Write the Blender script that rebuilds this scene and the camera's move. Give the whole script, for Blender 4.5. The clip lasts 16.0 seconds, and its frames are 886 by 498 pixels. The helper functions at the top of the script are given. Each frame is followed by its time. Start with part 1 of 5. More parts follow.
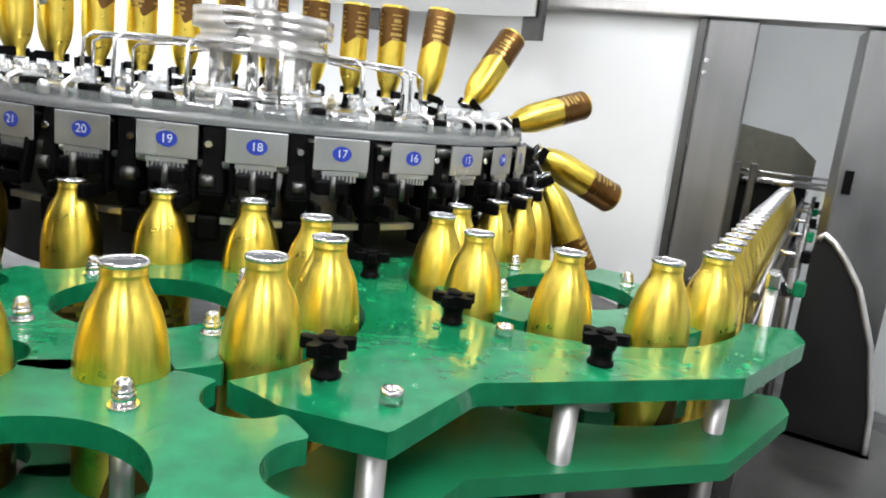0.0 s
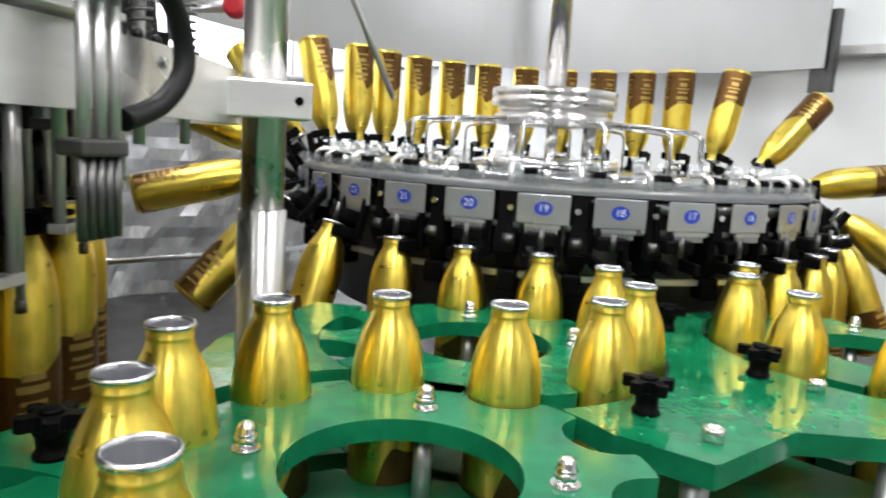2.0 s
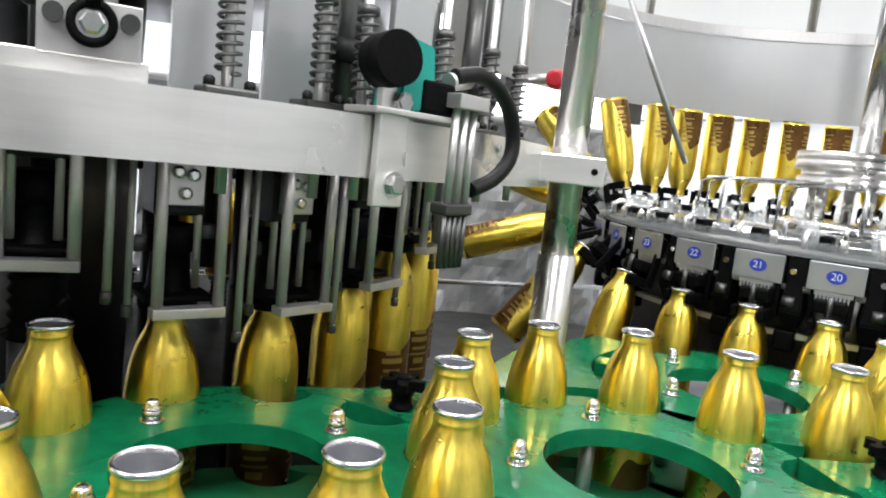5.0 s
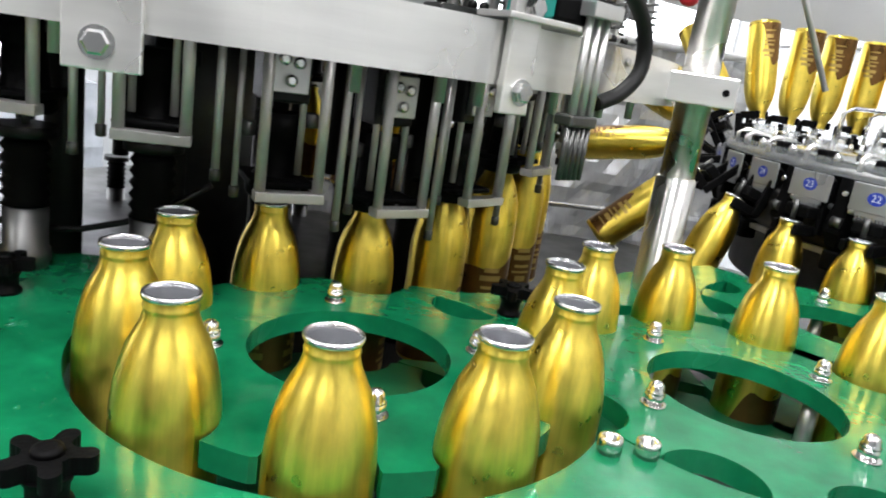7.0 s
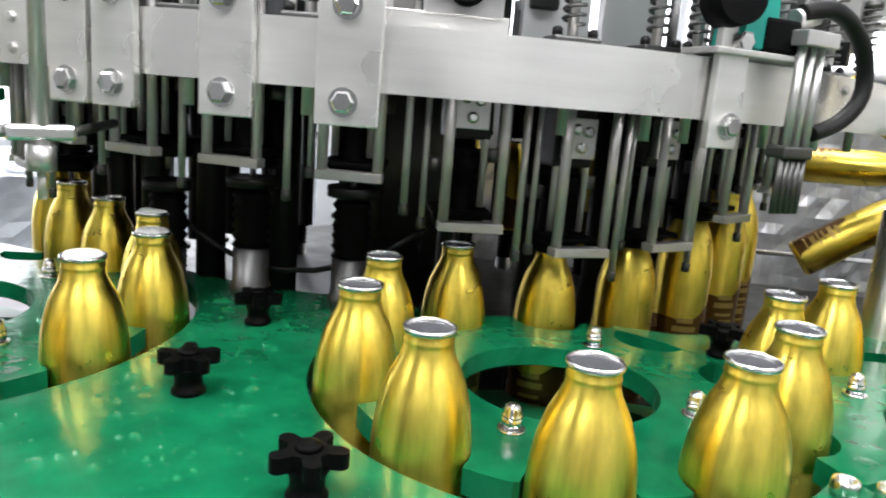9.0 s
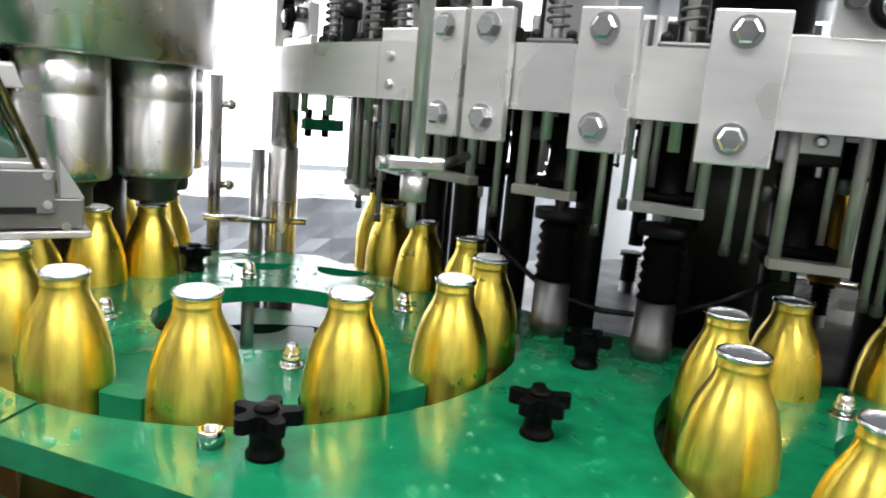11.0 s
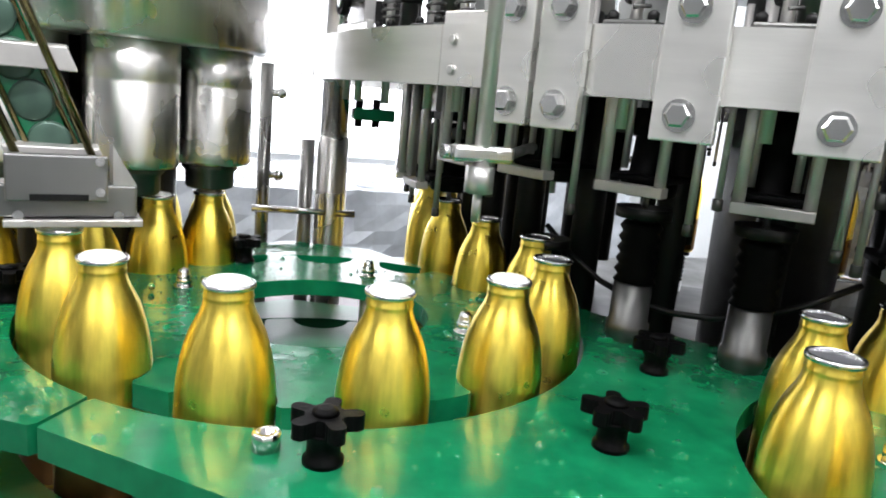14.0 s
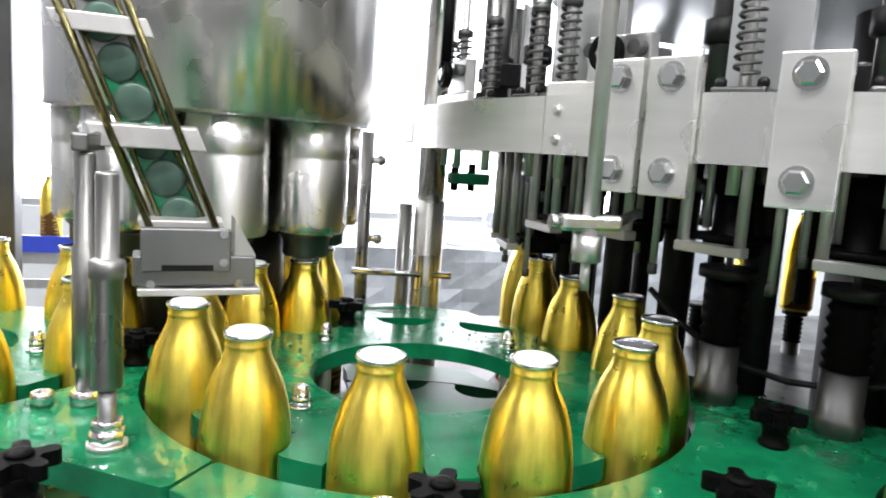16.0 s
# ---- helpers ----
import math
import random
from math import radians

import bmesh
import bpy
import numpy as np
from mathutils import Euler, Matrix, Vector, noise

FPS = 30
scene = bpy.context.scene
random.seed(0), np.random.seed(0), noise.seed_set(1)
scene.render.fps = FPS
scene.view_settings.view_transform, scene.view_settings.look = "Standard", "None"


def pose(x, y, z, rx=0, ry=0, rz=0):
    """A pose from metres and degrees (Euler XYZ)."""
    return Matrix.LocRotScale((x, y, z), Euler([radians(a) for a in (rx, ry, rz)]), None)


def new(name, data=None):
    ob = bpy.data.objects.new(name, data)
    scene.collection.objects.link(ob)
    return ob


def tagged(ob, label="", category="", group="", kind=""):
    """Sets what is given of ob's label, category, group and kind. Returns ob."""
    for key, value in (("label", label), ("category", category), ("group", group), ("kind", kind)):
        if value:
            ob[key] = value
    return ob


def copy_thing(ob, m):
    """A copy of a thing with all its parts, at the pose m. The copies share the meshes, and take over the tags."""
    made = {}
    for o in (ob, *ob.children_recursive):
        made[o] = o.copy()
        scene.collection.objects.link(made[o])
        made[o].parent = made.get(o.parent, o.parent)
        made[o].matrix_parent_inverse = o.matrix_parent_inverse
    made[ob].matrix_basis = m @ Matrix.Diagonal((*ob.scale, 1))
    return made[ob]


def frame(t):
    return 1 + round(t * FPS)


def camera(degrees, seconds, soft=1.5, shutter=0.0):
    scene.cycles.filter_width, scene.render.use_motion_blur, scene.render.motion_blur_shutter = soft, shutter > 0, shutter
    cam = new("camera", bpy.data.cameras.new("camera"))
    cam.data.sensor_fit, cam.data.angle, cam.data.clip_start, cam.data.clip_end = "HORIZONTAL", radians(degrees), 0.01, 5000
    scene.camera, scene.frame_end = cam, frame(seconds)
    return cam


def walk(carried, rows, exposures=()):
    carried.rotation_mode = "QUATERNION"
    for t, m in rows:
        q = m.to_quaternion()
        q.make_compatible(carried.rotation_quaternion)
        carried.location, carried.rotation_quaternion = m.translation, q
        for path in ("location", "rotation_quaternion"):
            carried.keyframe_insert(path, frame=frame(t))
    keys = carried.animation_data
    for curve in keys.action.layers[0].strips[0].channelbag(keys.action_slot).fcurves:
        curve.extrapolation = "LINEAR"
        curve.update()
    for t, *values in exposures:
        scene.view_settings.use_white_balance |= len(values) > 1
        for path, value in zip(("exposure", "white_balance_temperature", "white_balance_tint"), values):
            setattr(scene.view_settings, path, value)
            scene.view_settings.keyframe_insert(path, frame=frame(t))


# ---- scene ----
# ---------------------------------------------------------------- camera
SECONDS = 16.0
cam = camera(64.2, SECONDS, soft=1.9, shutter=0.3)
PATH = [
    (0, pose(-0.1532, 0.0355, 0.2125, 78.37, -6.29, -23.43)),
    (0.5, pose(-0.1611, 0.0299, 0.2116, 79.03, -4.92, -21.84)),
    (1, pose(-0.1719, 0.0182, 0.2150, 80.65, -3.83, -18.64)),
    (1.5, pose(-0.1955, -0.0017, 0.2172, 81.30, -3.40, -13.51)),
    (2, pose(-0.2312, -0.0317, 0.2148, 81.53, -3.54, -3.37)),
    (2.5, pose(-0.2379, -0.0566, 0.2179, 82.12, -3.17, 2.01)),
    (3, pose(-0.2456, -0.0967, 0.2118, 82.15, -4.77, 8.65)),
    (3.5, pose(-0.2315, -0.1221, 0.2094, 82.79, -2.16, 15.08)),
    (6, pose(-0.1853, -0.2176, 0.2638, 80.77, -8.78, 25.41)),
    (6.5, pose(-0.1978, -0.2165, 0.2443, 77.19, -9.05, 27.66)),
    (7, pose(-0.1971, -0.2153, 0.2326, 75.15, -8.47, 30.10)),
    (7.5, pose(-0.2035, -0.2234, 0.2250, 76.64, -5.51, 34.38)),
    (8, pose(-0.1969, -0.2337, 0.2287, 78.00, -4.50, 37.92)),
    (8.5, pose(-0.1927, -0.2445, 0.2233, 78.27, -4.56, 41.68)),
    (9, pose(-0.1925, -0.2489, 0.2201, 78.10, -4.61, 44.64)),
    (9.5, pose(-0.2194, -0.2631, 0.2203, 79.12, -3.49, 52.21)),
    (10, pose(-0.2419, -0.2776, 0.2173, 79.37, -3.83, 57.29)),
    (12.5, pose(-0.2886, -0.3101, 0.2125, 78.52, -5.31, 69.86)),
    (13, pose(-0.2936, -0.3049, 0.2092, 78.51, -5.42, 68.71)),
    (13.5, pose(-0.3030, -0.3054, 0.2083, 78.08, -5.34, 68.48)),
    (14, pose(-0.3053, -0.3030, 0.2076, 78.24, -5.24, 67.82)),
    (14.5, pose(-0.3043, -0.3049, 0.2091, 78.63, -5.06, 69.00)),
    (15, pose(-0.3055, -0.3059, 0.2118, 79.12, -4.86, 70.26)),
    (15.5, pose(-0.3072, -0.3092, 0.2142, 81.66, -3.60, 72.11)),
    (16, pose(-0.3059, -0.3226, 0.2175, 82.16, -3.78, 74.46)),
]
walk(cam, PATH, [(0, 0.48, 6380, 16), (1, 0.44, 6380, 16), (2.5, 0.30, 6380, 16), (3.5, 0.40, 6380, 16), (6.5, 0.38, 6380, 16), (7.2, 0.56, 6380, 16), (8.0, 0.57, 6380, 16), (9, 0.48, 6380, 16), (12.5, 0.48, 6380, 16), (SECONDS, 0.58, 6380, 16)])

# ---------------------------------------------------------------- world and lamps
world = bpy.data.worlds.new("hall_air")
scene.world = world
world.use_nodes = True
bg = world.node_tree.nodes["Background"]
bg.inputs[0].default_value = (0.92, 0.96, 1.0, 1)
bg.inputs[1].default_value = 0.35


def ceiling_lamp(x, y, z, sx, sy, watts):
    data = bpy.data.lights.new("tube_light", "AREA")
    data.shape, data.size, data.size_y, data.energy, data.color = "RECTANGLE", sx, sy, watts, (0.98, 1.0, 0.97)
    ob = new("tube_light", data)
    ob.location = (x, y, z)
    return tagged(ob, "fluorescent tube light under the white ceiling", "lamp", "ceiling lights")


for lx, ly, wt in ((-0.1, -0.9, 27), (-1.5, -1.5, 24), (0.9, 0.3, 24), (-0.7, 0.9, 16), (-2.6, 0.5, 20), (1.0, 2.3, 20), (-0.6, 2.4, 15), (-2.6, -1.6, 16), (1.6, -1.9, 8)):
    ceiling_lamp(lx, ly, 1.52, 0.14, 1.2, wt)


# ---------------------------------------------------------------- materials
def mat(name, color, rough=0.5, metal=0.0, var=0.15, scale=40.0, bump=0.1, bscale=200.0, streak=None, spec=0.5, rvar=0.12, coat=0.0, aniso=0.0):
    """Principled surface with two scales of colour, gloss and relief."""
    m = bpy.data.materials.new(name)
    m.use_nodes = True
    nt = m.node_tree
    b = nt.nodes["Principled BSDF"]
    tc = nt.nodes.new("ShaderNodeTexCoord")
    mp = nt.nodes.new("ShaderNodeMapping")
    nt.links.new(tc.outputs["Object"], mp.inputs[0])
    if streak:
        mp.inputs["Scale"].default_value = streak
    n1 = nt.nodes.new("ShaderNodeTexNoise")
    n1.inputs["Scale"].default_value, n1.inputs["Detail"].default_value = scale, 4
    n2 = nt.nodes.new("ShaderNodeTexNoise")
    n2.inputs["Scale"].default_value, n2.inputs["Detail"].default_value = scale * 0.18, 3
    nt.links.new(mp.outputs[0], n1.inputs["Vector"])
    nt.links.new(tc.outputs["Object"], n2.inputs["Vector"])
    mixv = nt.nodes.new("ShaderNodeMath")
    mixv.operation = "ADD"
    nt.links.new(n1.outputs[0], mixv.inputs[0])
    nt.links.new(n2.outputs[0], mixv.inputs[1])
    ramp = nt.nodes.new("ShaderNodeMapRange")
    ramp.inputs["From Min"].default_value, ramp.inputs["From Max"].default_value = 0.6, 1.4
    ramp.inputs["To Min"].default_value, ramp.inputs["To Max"].default_value = 1 - var, 1 + var
    nt.links.new(mixv.outputs[0], ramp.inputs[0])
    col = nt.nodes.new("ShaderNodeMix")
    col.data_type, col.blend_type = "RGBA", "MULTIPLY"
    col.inputs["Factor"].default_value = 1
    col.inputs["A"].default_value = (*color, 1)
    nt.links.new(ramp.outputs[0], col.inputs["B"])
    nt.links.new(col.outputs["Result"], b.inputs["Base Color"])
    rr = nt.nodes.new("ShaderNodeMapRange")
    rr.inputs["From Min"].default_value, rr.inputs["From Max"].default_value = 0.3, 0.7
    rr.inputs["To Min"].default_value, rr.inputs["To Max"].default_value = max(0.02, rough - rvar), min(1, rough + rvar)
    nt.links.new(n2.outputs[0], rr.inputs[0])
    nt.links.new(rr.outputs[0], b.inputs["Roughness"])
    b.inputs["Metallic"].default_value = metal
    b.inputs["Specular IOR Level"].default_value = spec
    b.inputs["Coat Weight"].default_value = coat
    if aniso:
        tg = nt.nodes.new("ShaderNodeTangent")
        tg.direction_type, tg.axis = "RADIAL", "Z"
        nt.links.new(tg.outputs[0], b.inputs["Tangent"])
        b.inputs["Anisotropic"].default_value, b.inputs["Anisotropic Rotation"].default_value = aniso, 0.25
    if bump:
        n3 = nt.nodes.new("ShaderNodeTexNoise")
        n3.inputs["Scale"].default_value, n3.inputs["Detail"].default_value = bscale, 3
        nt.links.new(mp.outputs[0], n3.inputs["Vector"])
        bp = nt.nodes.new("ShaderNodeBump")
        bp.inputs["Strength"].default_value, bp.inputs["Distance"].default_value = bump, 0.002
        nt.links.new(n3.outputs[0], bp.inputs["Height"])
        nt.links.new(bp.outputs[0], b.inputs["Normal"])
    return m


def glow(name, color, strength):
    m = bpy.data.materials.new(name)
    m.use_nodes = True
    b = m.node_tree.nodes["Principled BSDF"]
    b.inputs["Base Color"].default_value = (*color, 1)
    b.inputs["Emission Color"].default_value = (*color, 1)
    b.inputs["Emission Strength"].default_value = strength
    return m


def glass(name, color, rough=0.05, alpha=0.25):
    m = bpy.data.materials.new(name)
    m.use_nodes = True
    b = m.node_tree.nodes["Principled BSDF"]
    b.inputs["Base Color"].default_value = (*color, 1)
    b.inputs["Roughness"].default_value = rough
    b.inputs["Alpha"].default_value = alpha
    b.inputs["Specular IOR Level"].default_value = 0.8
    return m


GREEN = mat("green_plastic", (0.003, 0.150, 0.060), 0.17, var=0.42, scale=34, bump=0.34, bscale=38, rvar=0.14, spec=0.46)
GREEN_LOW = mat("green_plastic_lower", (0.004, 0.15, 0.06), 0.4, var=0.18, scale=25, bump=0.1)
GOLD = mat("gold_anodised_aluminium", (0.86, 0.66, 0.11), 0.33, 1.0, var=0.16, scale=300, bump=0.08, bscale=600, streak=(1, 1, 0.025), rvar=0.06, aniso=0.75)
BROWN = mat("brown_printed_label", (0.17, 0.085, 0.024), 0.35, 0.8, var=0.25, scale=60, bump=0.03)
CREAM = mat("cream_print", (0.50, 0.34, 0.10), 0.4, 0.7, var=0.1)
BARE = mat("bare_aluminium", (0.85, 0.85, 0.86), 0.28, 1.0, var=0.05)
INNER = mat("dull_inner_aluminium", (0.45, 0.46, 0.48), 0.45, 0.7, var=0.1)
FOAM = mat("white_foam", (0.9, 0.9, 0.88), 0.7, var=0.05, bump=0.3, bscale=900)
STEEL = mat("brushed_stainless", (0.63, 0.622, 0.61), 0.40, 0.88, var=0.08, scale=90, bump=0.04, bscale=400, streak=(1, 1, 0.08))
STEEL_H = mat("ring_stainless", (0.84, 0.83, 0.80), 0.32, 0.82, var=0.07, scale=60, bump=0.05, bscale=300, streak=(0.2, 0.2, 2))
STEEL_V = mat("turned_stainless", (0.78, 0.765, 0.745), 0.29, 1.0, var=0.14, scale=70, bump=0.03, bscale=300, streak=(1, 1, 0.04), aniso=0.8)
PILLAR = mat("grey_pillar_steel", (0.25, 0.25, 0.25), 0.42, 0.9, var=0.12, scale=30, bump=0.05, streak=(1, 1, 0.06))
ROD = mat("satin_rod_steel", (0.56, 0.545, 0.53), 0.40, 0.6, var=0.1, scale=80, bump=0.03)
# Darker than the other stainless; shade under the plates is put into this colour.
STEEL_D = mat("darkened_stainless", (0.12, 0.12, 0.117), 0.4, 0.9, var=0.15, scale=50, bump=0.08)
CHROME = mat("polished_steel", (0.72, 0.72, 0.71), 0.2, 1.0, var=0.05, scale=80, bump=0.02)
# Near black without metal: shade inside the filler is put into this colour.
DARK = mat("shade_dark_steel", (0.007, 0.007, 0.007), 0.42, 0.0, var=0.4, scale=40, bump=0.1, spec=0.28)
BLACK = mat("black_plastic", (0.002, 0.002, 0.0022), 0.55, var=0.4, scale=60, bump=0.15, bscale=300, spec=0.08)
RUBBER = mat("black_rubber_hose", (0.005, 0.005, 0.005), 0.5, var=0.2, bump=0.05, spec=0.3)
WHITE = mat("white_panel", (0.82, 0.84, 0.84), 0.35, var=0.04, scale=4, bump=0.02, bscale=20)
GREYPANEL = mat("grey_steel_panel", (0.50, 0.51, 0.51), 0.4, 0.6, var=0.08, scale=6, bump=0.04, bscale=40)
FLOOR = mat("grey_hall_floor", (0.13, 0.135, 0.14), 0.35, var=0.15, scale=5, bump=0.05, bscale=30)
BLUE = mat("blue_plastic_strip", (0.03, 0.06, 0.45), 0.4, var=0.1)
LABELBLUE = mat("blue_oval_sticker", (0.02, 0.05, 0.42), 0.4, var=0.05, bump=0)
TAGGREY = mat("satin_tag_plate", (0.44, 0.455, 0.465), 0.38, 0.7, var=0.08, bump=0.02)
LETTER = mat("pale_lettering", (0.75, 0.8, 0.9), 0.5, var=0.02, bump=0)
TEAL = mat("teal_plastic", (0.0, 0.30, 0.24), 0.4, var=0.1)
RED = mat("red_plastic", (0.5, 0.02, 0.03), 0.4, var=0.1)
OLIVE = mat("olive_steel_hood", (0.16, 0.16, 0.13), 0.4, 0.6, var=0.15)
CAPS = mat("coated_cap_steel", (0.07, 0.13, 0.10), 0.42, 0.3, var=0.3, scale=60)
BARREL = mat("grey_barrel_steel", (0.17, 0.17, 0.168), 0.4, 0.9, var=0.15, scale=50, bump=0.06)
POST = mat("brushed_post_steel", (0.30, 0.295, 0.285), 0.36, 0.95, var=0.12, scale=60, bump=0.04, streak=(1, 1, 0.06))
WET = mat("wet_polished_steel", (0.42, 0.43, 0.43), 0.16, 1.0, var=0.3, scale=60, bump=0.8, bscale=55, rvar=0.1)
BRASS = mat("dark_brass_rod", (0.20, 0.175, 0.08), 0.24, 1.0, var=0.1)
# Ceiling out of view; grey was chosen to lower the bounced light.
CEIL = mat("unseen_ceiling_board", (0.5, 0.5, 0.5), 0.6, var=0.05, scale=4, bump=0.02)
# Wall behind the camera, out of view; its grey dims bounce and reflections.
BACKWALL = mat("unseen_back_wall", (0.24, 0.245, 0.245), 0.5, var=0.06, scale=4, bump=0.02)
WATER = glass("clear_water", (0.95, 1.0, 0.98), 0.02, 1.0)
WATER.node_tree.nodes["Principled BSDF"].inputs["Transmission Weight"].default_value = 1.0
WATER.node_tree.nodes["Principled BSDF"].inputs["IOR"].default_value = 1.33
CLEAR = glass("clear_plastic_disc", (0.85, 0.9, 0.92), 0.06, 0.12)
WINDOW = glow("bright_daylight", (0.95, 0.98, 1.0), 3.0)
WRAP = mat("crumpled_clear_wrap", (0.48, 0.515, 0.55), 0.18, var=0.25, scale=14, bump=0.9, bscale=22, rvar=0.1)
SPLASH = mat("wet_grey_splash_guard", (0.42, 0.43, 0.44), 0.22, 0.2, var=0.3, scale=18, bump=0.7, bscale=30)
PALEBLUE = mat("pale_blue_wrap", (0.30, 0.42, 0.60), 0.25, var=0.3, scale=20, bump=0.5, bscale=40)


# ---------------------------------------------------------------- mesh helpers
def ring_loop(bm, r, z, n, cx=0.0, cy=0.0):
    return [bm.verts.new((cx + r * math.cos(2 * math.pi * i / n), cy + r * math.sin(2 * math.pi * i / n), z)) for i in range(n)]


def lathe(bm, profile, n=24, cx=0.0, cy=0.0, cap=(True, True)):
    """Adds a turned solid: profile of (radius, height) from bottom to top."""
    loops = [ring_loop(bm, max(r, 1e-4), z, n, cx, cy) for r, z in profile]
    for a, b in zip(loops, loops[1:]):
        for i in range(n):
            f = bm.faces.new((a[i], a[(i + 1) % n], b[(i + 1) % n], b[i]))
            f.smooth = True
    if cap[0]:
        bm.faces.new(list(reversed(loops[0])))
    if cap[1]:
        bm.faces.new(loops[-1])
    return bm


def box(bm, x0, x1, y0, y1, z0, z1, m=None, bevel=0.0):
    vs = [Vector((x, y, z)) for x in (x0, x1) for y in (y0, y1) for z in (z0, z1)]
    if m is not None:
        vs = [m @ v for v in vs]
    v = [bm.verts.new(p) for p in vs]
    fs = [bm.faces.new([v[i] for i in q]) for q in ((0, 1, 3, 2), (4, 6, 7, 5), (0, 4, 5, 1), (2, 3, 7, 6), (0, 2, 6, 4), (1, 5, 7, 3))]
    if bevel:
        es = list({e for f in fs for e in f.edges})
        bmesh.ops.bevel(bm, geom=es, offset=bevel, segments=2, affect="EDGES", profile=0.5)
    return bm


def rod(bm, a, b, r, n=12):
    """Adds a round bar from a to b."""
    a, b = Vector(a), Vector(b)
    d = (b - a)
    q = d.to_track_quat("Z", "Y").to_matrix()
    la = [bm.verts.new(a + q @ Vector((r * math.cos(2 * math.pi * i / n), r * math.sin(2 * math.pi * i / n), 0))) for i in range(n)]
    lb = [bm.verts.new(v.co + d) for v in la]
    for i in range(n):
        f = bm.faces.new((la[i], la[(i + 1) % n], lb[(i + 1) % n], lb[i]))
        f.smooth = True
    bm.faces.new(list(reversed(la)))
    bm.faces.new(lb)
    return bm


def tube(bm, pts, r, n=12):
    """Adds a bent pipe through the points."""
    pts = [Vector(p) for p in pts]
    loops = []
    for i, p in enumerate(pts):
        d = (pts[min(i + 1, len(pts) - 1)] - pts[max(i - 1, 0)]).normalized()
        q = d.to_track_quat("Z", "Y").to_matrix()
        loops.append([bm.verts.new(p + q @ Vector((r * math.cos(2 * math.pi * k / n), r * math.sin(2 * math.pi * k / n), 0))) for k in range(n)])
    for a, b in zip(loops, loops[1:]):
        off = min(range(n), key=lambda o: sum((a[k].co - b[(k + o) % n].co).length for k in range(0, n, 3)))
        for k in range(n):
            f = bm.faces.new((a[k], a[(k + 1) % n], b[(k + 1 + off) % n], b[(k + off) % n]))
            f.smooth = True
    bm.faces.new(list(reversed(loops[0])))
    bm.faces.new(loops[-1])
    return bm


def hexhead(bm, c, axis, r, h):
    """Adds a hexagonal bolt head with a low dome."""
    q = Vector(axis).to_track_quat("Z", "Y").to_matrix()
    c = Vector(c)
    prof = ((r * 1.25, 0, 20), (r * 1.25, h * 0.2, 20), (r, h * 0.2, 6), (r, h * 0.85, 6), (r * 0.8, h, 6))
    prev = None
    for rr, z, n in prof:
        lp = [bm.verts.new(c + q @ Vector((rr * math.cos(2 * math.pi * i / n), rr * math.sin(2 * math.pi * i / n), z))) for i in range(n)]
        if prev and len(prev) == n:
            for i in range(n):
                bm.faces.new((prev[i], prev[(i + 1) % n], lp[(i + 1) % n], lp[i]))
        elif prev:
            bm.faces.new(prev)
        prev = lp
    bm.faces.new(prev)
    return bm


def arc_band(bm, r0, r1, z0, z1, a0, a1, n, cx=0.0, cy=0.0):
    """Adds a curved bar of box section; degrees."""
    full = abs(a1 - a0) >= 359.9
    sec = []
    for i in range(n + (0 if full else 1)):
        a = radians(a0 + (a1 - a0) * i / n)
        c, s = math.cos(a), math.sin(a)
        sec.append([bm.verts.new((cx + r * c, cy + r * s, z)) for r, z in ((r0, z0), (r1, z0), (r1, z1), (r0, z1))])
    m = len(sec)
    for i in range(m if full else m - 1):
        A, B = sec[i], sec[(i + 1) % m]
        for k in range(4):
            bm.faces.new((A[k], B[k], B[(k + 1) % 4], A[(k + 1) % 4]))
    if not full:
        bm.faces.new(list(reversed(sec[0])))
        bm.faces.new(sec[-1])
    return bm


def part(name, bm, material, parent=None, label="", smooth=False):
    """Links a bmesh as one mesh object, under its thing where one is given."""
    bmesh.ops.recalc_face_normals(bm, faces=bm.faces)
    me = bpy.data.meshes.new(name)
    bm.to_mesh(me)
    bm.free()
    me.materials.append(material)
    if smooth:
        for p in me.polygons:
            p.use_smooth = True
    ob = new(name, me)
    ob.parent = parent
    if label:
        ob["label"] = label
    return ob


def share(name, me, parent, m=None, label=""):
    """Another part on a mesh that exists."""
    ob = new(name, me)
    ob.parent = parent
    if m is not None:
        ob.matrix_basis = m
    if label:
        ob["label"] = label
    return ob


def thing(name, label, category, group="", kind="", at=None):
    ob = new(name)
    ob.empty_display_size = 0.02
    if at is not None:
        ob.location = at
    return tagged(ob, label, category, group, kind)


def B():
    return bmesh.new()


